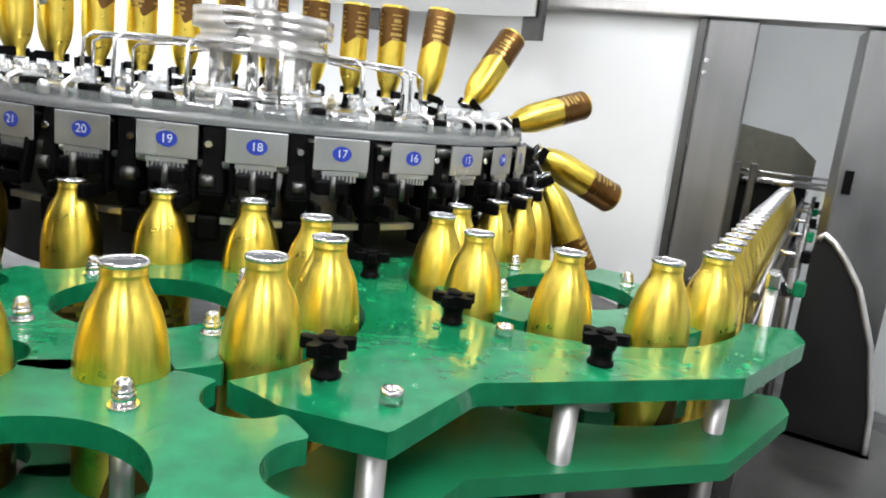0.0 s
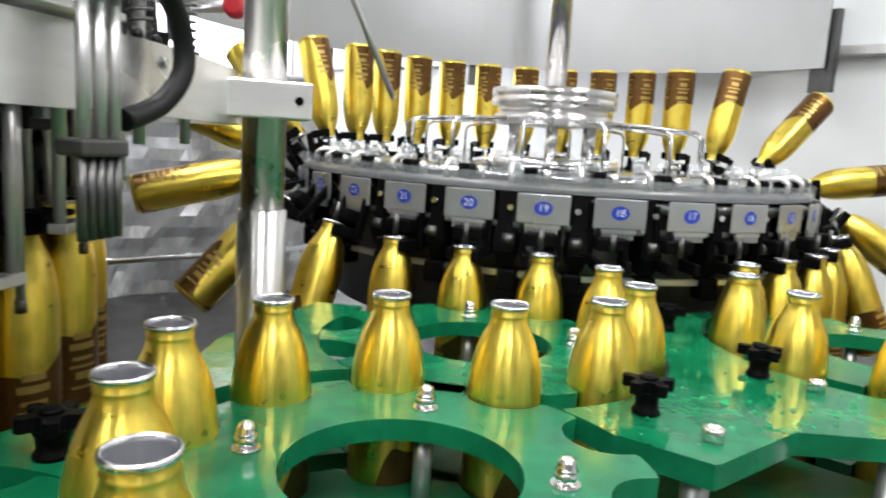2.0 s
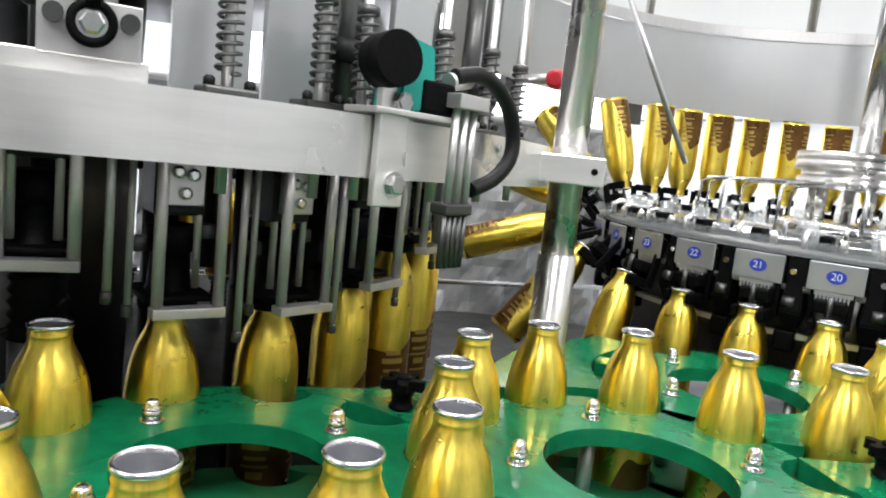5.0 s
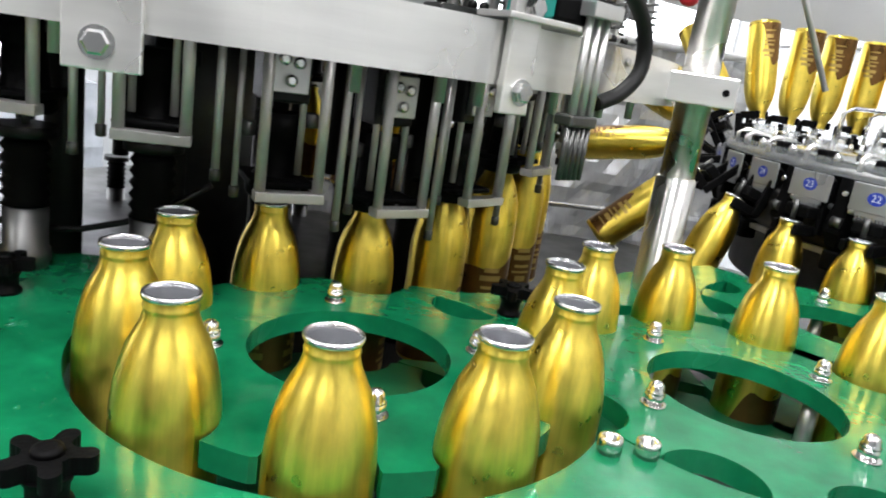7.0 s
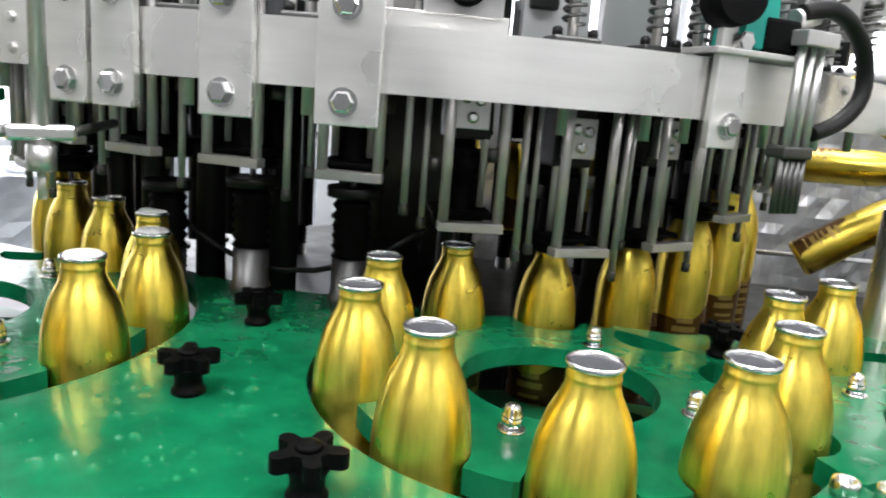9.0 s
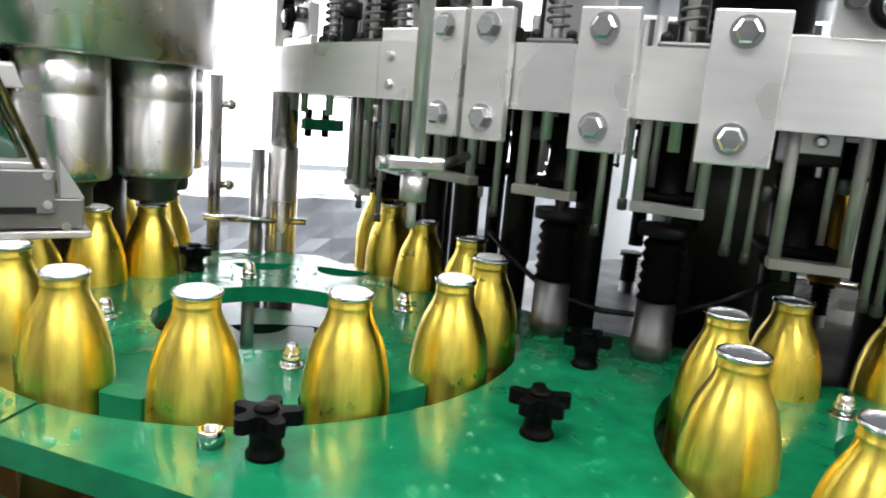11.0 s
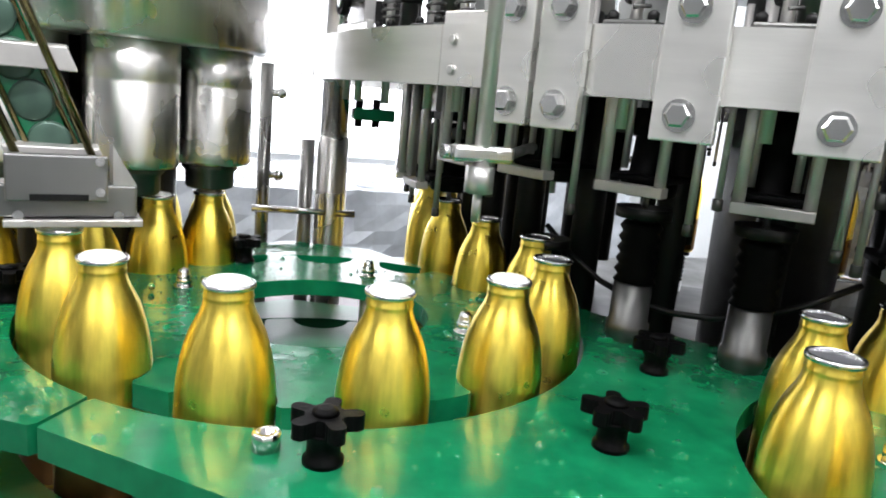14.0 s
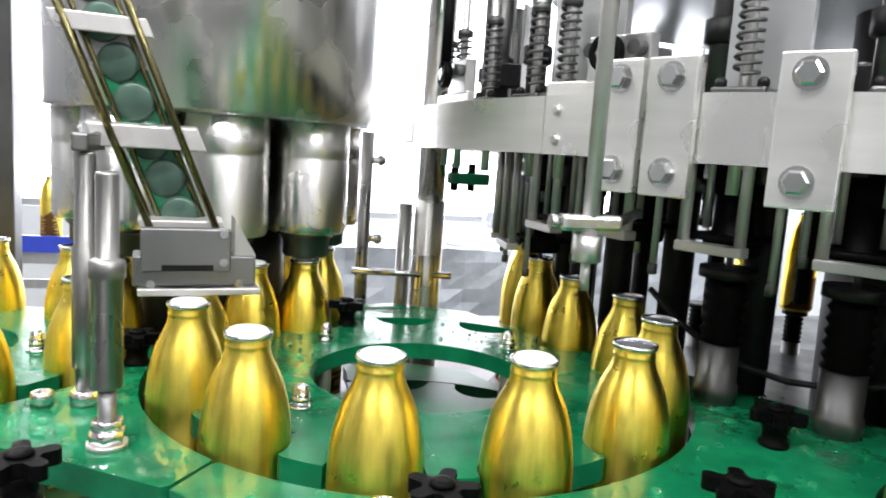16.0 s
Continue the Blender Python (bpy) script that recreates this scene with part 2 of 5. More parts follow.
def sheet(bm, sdf, x0, x1, y0, y1, step, za, zb):
    """Adds a plate of the outline sdf(x, y) < 0, from height za to zb, by marching squares."""
    nx, ny = int((x1 - x0) / step) + 1, int((y1 - y0) / step) + 1
    xs = x0 + step * np.arange(nx + 1)
    ys = y0 + step * np.arange(ny + 1)
    X, Y = np.meshgrid(xs, ys, indexing="ij")
    V = sdf(X, Y)
    V = np.where(np.abs(V) < 1e-6, 1e-6, V)
    cache = {}

    def vert(key, x, y):
        if key not in cache:
            cache[key] = (bm.verts.new((x, y, zb)), bm.verts.new((x, y, za)))
        return cache[key]

    for i in range(nx):
        for j in range(ny):
            cs = ((i, j), (i + 1, j), (i + 1, j + 1), (i, j + 1))
            vals = [V[c] for c in cs]
            if min(vals) > 0:
                continue
            poly = []
            for k in range(4):
                a, b = cs[k], cs[(k + 1) % 4]
                va, vb = vals[k], vals[(k + 1) % 4]
                if va < 0:
                    poly.append((vert(a, xs[a[0]], ys[a[1]]), False))
                if (va < 0) != (vb < 0):
                    t = va / (va - vb)
                    x, y = xs[a[0]] + t * (xs[b[0]] - xs[a[0]]), ys[a[1]] + t * (ys[b[1]] - ys[a[1]])
                    poly.append((vert((min(a, b), max(a, b)), x, y), va < 0))
            if len(poly) < 3:
                continue
            bm.faces.new([p[0][0] for p in poly])
            bm.faces.new([p[0][1] for p in reversed(poly)])
            for k in range(len(poly)):
                (p, leaving), (q, _) = poly[k], poly[(k + 1) % len(poly)]
                if leaving:
                    bm.faces.new((p[0], p[1], q[1], q[0]))
    return bm


def disc_sdf(X, Y, cx, cy, r):
    return np.hypot(X - cx, Y - cy) - r


def poly_sdf(X, Y, pts):
    """Signed distance to a polygon."""
    d = np.full(X.shape, 1e9)
    s = np.zeros(X.shape, dtype=bool)
    n = len(pts)
    for i in range(n):
        ax, ay = pts[i]
        bx, by = pts[(i + 1) % n]
        ex, ey = bx - ax, by - ay
        wx, wy = X - ax, Y - ay
        t = np.clip((wx * ex + wy * ey) / (ex * ex + ey * ey), 0, 1)
        d = np.minimum(d, np.hypot(wx - ex * t, wy - ey * t))
        cond = (ay > Y) != (by > Y)
        xi = ax + (Y - ay) * ex / (ey if abs(ey) > 1e-12 else 1e-12)
        s ^= cond & (X < xi)
    return np.where(s, -d, d)


# ---------------------------------------------------------------- plan of the line
PITCH_R = 0.169                                # pitch radius of a ten-pocket star
PITCH = 2 * math.pi * PITCH_R / 10
SPEED = 0.0407                                 # metres a second along every pitch circle
cE, cA, cB, cD = (0.358, 0.756), (-0.134, 0.731), (-0.2195, 0.4140), (-0.499, 0.224)
cF, RF = (-1.102, 0.598), PITCH * 32 / (2 * math.pi)
cC, RC = (-0.958, -0.149), PITCH_R * 1.3
cR, RR = (0.066, 1.375), PITCH * 30 / (2 * math.pi)
cK, RK = (-1.226, -0.355), PITCH * 8 / (2 * math.pi)
aG = radians(-60)
cG = (cK[0] + (RK + PITCH_R) * math.cos(aG), cK[1] + (RK + PITCH_R) * math.sin(aG))
BOTTLE_H, RIM = 0.215, 0.082
FOOT = RIM - BOTTLE_H                          # height of the table on which bottles stand
FLOOR_Z = -1.02


def on(c, r, deg, z=0.0):
    return (c[0] + r * math.cos(radians(deg)), c[1] + r * math.sin(radians(deg)), z)


def bearing(a, b):
    return math.degrees(math.atan2(b[1] - a[1], b[0] - a[0]))


# Arcs in the order of travel: centre, radius, first bearing, turn (+ anticlockwise).
def arc(c, r, a0, a1, sense):
    turn = (a1 - a0) % 360 if sense > 0 else -((a0 - a1) % 360)
    return (c, r, a0, turn, abs(radians(turn)) * r)


FIRST = [arc(cE, PITCH_R, 308, bearing(cE, cR), -1),
         arc(cR, RR, bearing(cR, cE), bearing(cR, cA), 1)[:4] + (radians((bearing(cR, cA) - bearing(cR, cE)) % 360) * RR - 0.45 * PITCH,),
         arc(cA, PITCH_R, bearing(cA, cR), bearing(cA, cB), -1),
         arc(cB, PITCH_R, bearing(cB, cA), bearing(cB, cD), 1),
         arc(cD, PITCH_R, bearing(cD, cB), bearing(cD, cF), -1),
         arc(cF, RF, bearing(cF, cD), bearing(cF, cD) + 200, 1)]
SECOND = [arc(cF, RF, bearing(cF, cC) - 120, bearing(cF, cC), 1),
          arc(cC, RC, bearing(cC, cF), bearing(cC, cK), -1),
          arc(cK, RK, bearing(cK, cC) - 16, bearing(cK, cG), 1),
          arc(cG, PITCH_R, bearing(cG, cK), bearing(cG, cK) - 120, -1)]


def along(chain, s):
    """Centre, radius and bearing at the length s of a chain, with the number of the arc."""
    for k, (c, r, a0, turn, length) in enumerate(chain):
        if s <= length or k == len(chain) - 1:
            return c, r, a0 + turn * s / length, k
        s -= length


# The length at which a pocket of star D stands at 35.6 degrees at the start of the clip.
S_D = sum(a[4] for a in FIRST[:4])
lead_D = ((bearing(cD, cB) - 35.6) % 36) / 36 * PITCH
OFFSET_1 = (S_D + lead_D - 0.0065) % PITCH
lead_C = ((bearing(cC, cF) - 115.6) % (360 / 13)) / (360 / 13) * PITCH
OFFSET_2 = (SECOND[0][4] + lead_C - 0.0175) % PITCH


def smooth01(x):
    x = min(1.0, max(0.0, x))
    return x * x * (3 - 2 * x)


TILT_UP, TILT_DOWN = (-40, 40), (146, 240)     # bearings on the rinser between which bottles turn over
PIVOT_R, PIVOT_Z = RR - 0.02, 0.145


def tilt(deg):
    d = (deg + 120) % 360 - 120
    up = smooth01((d - TILT_UP[0]) / (TILT_UP[1] - TILT_UP[0]))
    down = smooth01((d - TILT_DOWN[0]) / (TILT_DOWN[1] - TILT_DOWN[0]))
    return 180 * (up - down)


def rinser_pose(deg):
    """Pose of what a rinser clamp carries, relative to an upright piece at its pitch circle."""
    p = Matrix.Translation((*cR, 0)) @ Matrix.Rotation(radians(deg), 4, "Z") @ Matrix.Translation((PIVOT_R, 0, PIVOT_Z))
    return p @ Matrix.Rotation(-radians(tilt(deg)), 4, "Y") @ Matrix.Translation((RR - PIVOT_R, 0, -PIVOT_Z))


def bar_height(deg):
    """Height of a centring bar of the filler at a bearing."""
    d = (deg + 180) % 360 - 180
    if d > 150:
        return 0.149 - 0.05 * smooth01((d - 150) / 20)
    if d < -60:
        return 0.144 - 0.045 * smooth01((-82 - d) / 14)
    if d < -28:
        return 0.079 + 0.065 * smooth01((-28 - d) / 24)
    return 0.079 + 0.07 * smooth01((d + 20) / 36)


def cup_lift(deg):
    """Lift of an empty pedestal between discharge and infeed, where it stands raised."""
    d = (deg + 180) % 360 - 180
    if -76 < d < -36:
        return 0.262 * smooth01((d + 77) / 7) * smooth01((-36 - d) / 7)
    return 0.0


def bottle_lift(deg):
    d = (deg + 180) % 360 - 180
    return 0.055 * smooth01((d + 27) / 34) if d > -70 else 0.012 * smooth01((-84 - d) / 25)


def bottle_pose(chain, s):
    if chain is FIRST and s < 0:
        x, y, _ = on(cE, PITCH_R, 308)
        back = -s * 0.066 / PITCH
        return Matrix.Translation((x + back * math.cos(radians(38)), y + back * math.sin(radians(38)), FOOT)) @ Matrix.Rotation(radians(308), 4, "Z")
    c, r, a, k = along(chain, s)
    if c is cR:
        return rinser_pose(a) @ Matrix.Translation((0, 0, FOOT))
    z = FOOT + (bottle_lift(a) if c is cF else 0)
    yaw = a + (180 if c in (cA, cE, cD, cC, cG) else 0)
    return Matrix.Translation((*on(c, r, a)[:2], z)) @ Matrix.Rotation(radians(yaw), 4, "Z")


TIMES = [0.5 * i for i in range(33)]
MOVERS = []                                     # (thing, pose at a time)


def motions():
    """Keys every thing that travels with the line."""
    for ob, way in MOVERS:
        walk(ob, [(t, way(t)) for t in TIMES])


# ---------------------------------------------------------------- hall
def wall(name, x0, x1, y0, y1, z0, z1, material, label):
    return tagged(part(name, box(B(), x0, x1, y0, y1, z0, z1), material), label, "wall", kind="structure")


tagged(part("floor", box(B(), -5, 4, -3, 6, FLOOR_Z - 0.1, FLOOR_Z), FLOOR), "grey coated hall floor", "floor", kind="structure")
tagged(part("ceiling", box(B(), -5, 4, -3, 6, 1.6, 1.7), CEIL), "unseen hall ceiling, grey to cut bounced light", "ceiling", kind="structure")
def wall_with_window(name, axis, at, thick, a0, a1, w0, w1, z0, z1, label, number):
    """Wall across x or y with one large window, its frame and bars, and the daylight behind it."""
    bm = B()
    for p0, p1, q0, q1 in ((a0, w0, FLOOR_Z, 1.6), (w1, a1, FLOOR_Z, 1.6), (w0, w1, FLOOR_Z, z0), (w0, w1, z1, 1.6)):
        if axis == "x":
            box(bm, p0, p1, at, at + thick, q0, q1)
        else:
            box(bm, at, at + thick, p0, p1, q0, q1)
    tagged(part(name, bm, WHITE), label, "wall", kind="structure")
    w = tagged(new("window_%d" % number), "wide bright window with white bars", "window", kind="structure")
    n = 2
    for k in range(n + 1):
        a = w0 + (w1 - w0) * k / n
        bm = box(B(), a - 0.02, a + 0.02, at + 0.02, at + 0.07, z0, z1) if axis == "x" else box(B(), at + 0.02, at + 0.07, a - 0.02, a + 0.02, z0, z1)
        part("window_bar", bm, GREYPANEL, w)
    for zz in (z0 + 0.02, z1 - 0.02):
        bm = box(B(), w0, w1, at + 0.03, at + 0.06, zz - 0.02, zz + 0.02) if axis == "x" else box(B(), at + 0.03, at + 0.06, w0, w1, zz - 0.02, zz + 0.02)
        part("window_rail", bm, GREYPANEL, w)
    off = 0.25 if at > 0 else -0.25
    bm = box(B(), w0 - 0.6, w1 + 0.6, at + off, at + off + 0.02, z0 - 0.5, z1 + 0.4) if axis == "x" else box(B(), at + off, at + off + 0.02, w0 - 0.6, w1 + 0.6, z0 - 0.5, z1 + 0.4)
    tagged(part("backdrop", bm, WINDOW), "plain white daylight outside the window", "backdrop", kind="structure")


wall_with_window("wall_north", "x", 3.4, 0.1, -5, 4, -3.4, -0.75, -0.1, 1.45, "white wall panels with a bright window", 1)
wall("wall_east", 3.2, 3.3, -3, 3.4, FLOOR_Z, 1.6, WHITE, "white wall panels")
# The south wall is added out of view to hold reflections down.
wall("wall_south", -5, 4, -3.1, -3, FLOOR_Z, 1.6, BACKWALL, "unseen back wall, grey to dim reflections")
wall_with_window("wall_west", "y", -5.0, 0.1, -3, 3.4, -2.7, 2.9, -0.25, 1.5, "white wall panels with a wide bright window", 2)


# ---------------------------------------------------------------- bottle
def build_bottle():
    t = thing("aluminium_bottle", "gold aluminium bottle with a brown printed label", "bottle", "bottles on the line")
    z0 = -FOOT
    prof = [(0.024, 0.004), (0.030, 0.0), (0.0325, 0.004), (0.033, 0.012), (0.033, z0 - 0.002), (0.0328, z0 + 0.005), (0.0322, z0 + 0.013), (0.0312, z0 + 0.0215),
            (0.0297, z0 + 0.030), (0.0277, z0 + 0.0385), (0.0249, z0 + 0.0475), (0.0214, z0 + 0.055), (0.0184, z0 + 0.0608), (0.0167, z0 + 0.0655), (0.0159, z0 + 0.0695), (0.0158, z0 + 0.0715), (0.0164, z0 + 0.0725),
            (0.0158, z0 + 0.0735), (0.0157, z0 + 0.0785)]
    part("body", lathe(B(), prof, 40, cap=(True, False)), GOLD, t)
    lip = [(0.0157, z0 + 0.0775), (0.0170, z0 + 0.0782), (0.0175, z0 + 0.0798), (0.0170, z0 + 0.0816), (0.0157, z0 + 0.0819), (0.0149, z0 + 0.0806), (0.0147, z0 + 0.0780)]
    part("lip", lathe(B(), lip, 40, cap=(False, False)), BARE, t, "bare rolled aluminium lip")
    part("inside", lathe(B(), [(0.0147, z0 + 0.0785), (0.0147, z0 + 0.068), (0.0175, z0 + 0.058), (0.0195, z0 + 0.050), (0.001, z0 + 0.049)], 32, cap=(False, False)), INNER, t)
    # label: a wrap whose top edge sweeps up round the bottle
    bm = B()
    n = 48
    lo, hi = [], []
    for i in range(n):
        a = 2 * math.pi * i / n
        gap = abs(a - 1.85)                    # the gold shows through on one side
        top = 0.009 + (0.081 + 0.014 * math.sin(a)) * smooth01((gap - 0.55) / 1.0) + 0.004 * math.sin(3 * a)
        lo.append(bm.verts.new((0.0334 * math.cos(a), 0.0334 * math.sin(a), 0.006)))
        hi.append(bm.verts.new((0.0334 * math.cos(a), 0.0334 * math.sin(a), top)))
    for i in range(n):
        bm.faces.new((lo[i], lo[(i + 1) % n], hi[(i + 1) % n], hi[i])).smooth = True
    lab = part("label", bm, BROWN, t, "brown printed label with cream bars of small print")
    for side in (-0.75, 0.75):
        bm = B()
        for k, (zz, w, h) in enumerate(((0.074, 0.30, 0.006), (0.063, 0.42, 0.007), (0.052, 0.34, 0.004), (0.044, 0.42, 0.003), (0.032, 0.25, 0.008), (0.022, 0.38, 0.003))):
            m = 8
            a_lo = [(side - w + 2 * w * i / m) for i in range(m + 1)]
            vs = [(bm.verts.new((0.0337 * math.cos(a), 0.0337 * math.sin(a), zz)), bm.verts.new((0.0337 * math.cos(a), 0.0337 * math.sin(a), zz + h))) for a in a_lo]
            for p, q in zip(vs, vs[1:]):
                bm.faces.new((p[0], q[0], q[1], p[1]))
        part("print", bm, CREAM, lab)
    return t


bottle = build_bottle()


def launch(ob, chain, s0):
    ob.matrix_basis = bottle_pose(chain, s0)
    MOVERS.append((ob, lambda t: bottle_pose(chain, s0 + SPEED * t)))


starts = []
total_1 = sum(a[4] for a in FIRST)
i = -24
while OFFSET_1 + i * PITCH + SPEED * SECONDS < total_1 - 0.02:
    starts.append((FIRST, OFFSET_1 + i * PITCH))
    i += 1
i = 0
total_2 = sum(a[4] for a in SECOND)
while OFFSET_2 + i * PITCH < total_2:
    starts.append((SECOND, OFFSET_2 + i * PITCH))
    i += 1
for k, (chain, s0) in enumerate(starts):
    ob = bottle if k == 0 else copy_thing(bottle, Matrix.Identity(4))
    if chain is SECOND:
        if SECOND[0][4] - 0.3 < s0 < SECOND[0][4] + SECOND[1][4] + 0.1:
            ob["label"] = "gold aluminium bottle filled to the mouth with white foam"
            bm = lathe(B(), [(0.0147, -FOOT + 0.072), (0.0149, -FOOT + 0.0812), (0.013, -FOOT + 0.0835), (0.006, -FOOT + 0.0845)], 20)
            part("foam", bm, FOAM, ob, "white foam at the mouth")
    launch(ob, chain, s0)


# ---------------------------------------------------------------- star wheels
def acorn_nut():
    bm = lathe(B(), [(0.0098, 0), (0.0098, 0.002)], 20)
    n6 = [(0.0078, 0.002), (0.0078, 0.0110), (0.0066, 0.0118), (0.0064, 0.0150), (0.0054, 0.0180), (0.0032, 0.0198), (0.0008, 0.0204)]
    lathe(bm, n6[:2], 6)
    lathe(bm, n6[1:], 18)
    return bm


def star_wheel(name, c, r, pockets, hole, sense, phase, label, first_nut, nuts=4):
    t = thing(name, label, "star wheel", "star wheels")

    def shape(X, Y):
        v = np.maximum(disc_sdf(X, Y, 0, 0, r + 0.006), -disc_sdf(X, Y, 0, 0, hole))
        for k in range(pockets):
            a = 2 * math.pi * k / pockets
            v = np.maximum(v, -disc_sdf(X, Y, (r + 0.004) * math.cos(a), (r + 0.004) * math.sin(a), 0.0355))
        return v

    w = r + 0.02
    part("upper_disc", sheet(B(), shape, -w, w, -w, w, 0.0045, -0.018, 0.0), GREEN, t)
    part("lower_disc", sheet(B(), shape, -w, w, -w, w, 0.0065, -0.10, -0.084), GREEN_LOW, t)
    nut = None
    spot = (hole + r - 0.034) / 2
    for k in range(nuts):
        a = radians(first_nut - phase) + 2 * math.pi * k / nuts
        x, y = spot * math.cos(a), spot * math.sin(a)
        if nut is None:
            nut = part("acorn_nut", acorn_nut(), CHROME, t, "polished acorn nut")
            nut.location = (x, y, 0.0)
        else:
            share("acorn_nut", nut.data, t, Matrix.Translation((x, y, 0.0)))
        part("spacer", rod(B(), (x, y, -0.084), (x, y, -0.018), 0.008), STEEL, t)
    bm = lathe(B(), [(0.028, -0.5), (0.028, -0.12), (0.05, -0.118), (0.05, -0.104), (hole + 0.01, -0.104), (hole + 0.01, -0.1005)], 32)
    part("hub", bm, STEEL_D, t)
    w0 = sense * math.degrees(SPEED / r)
    way = lambda tt: Matrix.Translation((*c, 0)) @ Matrix.Rotation(radians(phase + w0 * tt), 4, "Z")
    t.matrix_basis = way(0)
    MOVERS.append((t, way))
    return t


def phase_of(chain, offset, index):
    """Bearing of a pocket of that star at the start, from the bottles that pass it."""
    s = sum(a[4] for a in chain[:index])
    c, r, a0, turn, length = chain[index]
    k = math.ceil((s - offset) / PITCH)
    return a0 + turn * (offset + k * PITCH - s) / length


star_wheel("infeed_star", cE, PITCH_R, 10, 0.082, -1, phase_of(FIRST, OFFSET_1, 0), "green plastic star wheel at the bottle infeed", 10)
star_wheel("transfer_star", cA, PITCH_R, 10, 0.082, -1, phase_of(FIRST, OFFSET_1, 2), "green plastic star wheel below the rinser", 27)
star_wheel("transfer_star", cB, PITCH_R, 10, 0.082, 1, phase_of(FIRST, OFFSET_1, 3), "green plastic star wheel between two others", 52)
star_wheel("transfer_star", cD, PITCH_R, 10, 0.082, -1, phase_of(FIRST, OFFSET_1, 4), "green plastic star wheel feeding the filler", 52)
outfeed = star_wheel("outfeed_star", cC, RC, 13, 0.108, -1, phase_of(SECOND, OFFSET_2, 1), "large wet green plastic star wheel between filler and capper", 23)
star_wheel("discharge_star", cG, PITCH_R, 10, 0.082, -1, phase_of(SECOND, OFFSET_2, 3), "green plastic star wheel after the capper", 30)


# ---------------------------------------------------------------- guide plates
def guide_plate(label, outline, cuts, z0=-0.02, z1=0.0, step=0.0055, low=True):
    xs, ys = [p[0] for p in outline], [p[1] for p in outline]

    def shape(X, Y):
        v = poly_sdf(X, Y, outline)
        for c, r in cuts:
            v = np.maximum(v, -disc_sdf(X, Y, c[0], c[1], r))
        return v

    t = thing("guide_plate", label, "guide plate", "green guide plates")
    ext = (min(xs) - 0.01, max(xs) + 0.01, min(ys) - 0.01, max(ys) + 0.01)
    part("plate", sheet(B(), shape, *ext, step, z0, z1), GREEN, t)
    if low:
        part("lower_plate", sheet(B(), shape, *ext, step * 1.6, z0 - 0.082, z1 - 0.084), GREEN_LOW, t)
    return t


OUT = PITCH_R + 0.037
OUTC = RC + 0.037
guide_right = guide_plate("angular green plastic guide plate with black knobs", [(-0.15, 0.60), (-0.095, 0.515), (0.006, 0.431), (0.103, 0.498), (0.362, 0.47), (0.53, 0.545), (0.56, 0.585), (0.47, 0.64), (0.35, 0.70),
                           (0.26, 0.93), (0.06, 0.95), (0.02, 0.80)],
                          [(cA, OUT), (cB, PITCH_R + 0.008), (cE, OUT), (cR, RR - 0.035)])
guide_front = guide_plate("broad wet green plastic guide plate between two star wheels",
                          [(-0.744, -0.362), (-0.655, -0.275), (-0.44, -0.075), (-0.24, 0.11), (-0.13, 0.22), (-0.20, 0.30), (-0.36, 0.30), (-0.6, 0.30), (-0.80, 0.235), (-0.93, 0.145), (-1.02, 0.12), (-0.86, -0.1), (-0.797, -0.325)],
                          [(cD, OUT), (cC, OUTC), (cB, PITCH_R + 0.008), (cF, RF - 0.05)])
guide_left = guide_plate("green plastic guide plate below the cap chute",
                         [(-0.746, -0.365), (-0.799, -0.327), (-0.9, -0.3), (-1.06, -0.36), (-1.12, -0.45), (-1.06, -0.62), (-0.92, -0.66), (-0.80, -0.44)],
                         [(cC, OUTC), (cK, RK + 0.037), (cG, OUT)])
guide_back = guide_plate("small green plastic guide plate behind the outfeed star",
                         [(-1.10, 0.03), (-1.22, -0.02), (-1.27, -0.12), (-1.24, -0.215), (-1.15, -0.26), (-1.05, -0.1)],
                         [(cC, RC + 0.009), (cK, RK + 0.037), (cF, RF + 0.037)])
guide_mid = guide_plate("narrow green plastic guide plate beside the column",
                        [(-0.56, 0.40), (-0.40, 0.30), (-0.34, 0.40), (-0.25, 0.6), (-0.20, 0.66), (-0.28, 0.74), (-0.27, 0.87), (-0.33, 0.88), (-0.41, 0.70), (-0.42, 0.56), (-0.50, 0.44)],
                        [(cD, PITCH_R + 0.008), (cB, OUT), (cA, PITCH_R + 0.008), (cF, RF + 0.04), (cR, RR + 0.05)])


def star_knob():
    """Five-lobed hand knob on a collar."""
    t = thing("star_knob", "black plastic five-lobed hand knob on a green plate", "knob", "black hand knobs")

    def shape(X, Y):
        v = disc_sdf(X, Y, 0, 0, 0.0115)
        for k in range(5):
            a = 2 * math.pi * k / 5
            for d in (0.011, 0.014, 0.0175):
                v = np.minimum(v, disc_sdf(X, Y, d * math.cos(a), d * math.sin(a), 0.0050))
        return v

    head = part("head", sheet(B(), shape, -0.03, 0.03, -0.03, 0.03, 0.0014, 0.0205, 0.0300), BLACK, t)
    mod = head.modifiers.new("soft_edge", "BEVEL")
    mod.width, mod.segments, mod.limit_method = 0.0022, 2, "ANGLE"
    part("collar", lathe(B(), [(0.0120, 0), (0.0120, 0.003), (0.0098, 0.005), (0.0098, 0.013), (0.0125, 0.0185), (0.0135, 0.0205)], 20), BLACK, t)
    part("cap", lathe(B(), [(0.008, 0.0300), (0.0072, 0.0325), (0.004, 0.0335)], 16), BLACK, t)
    return t


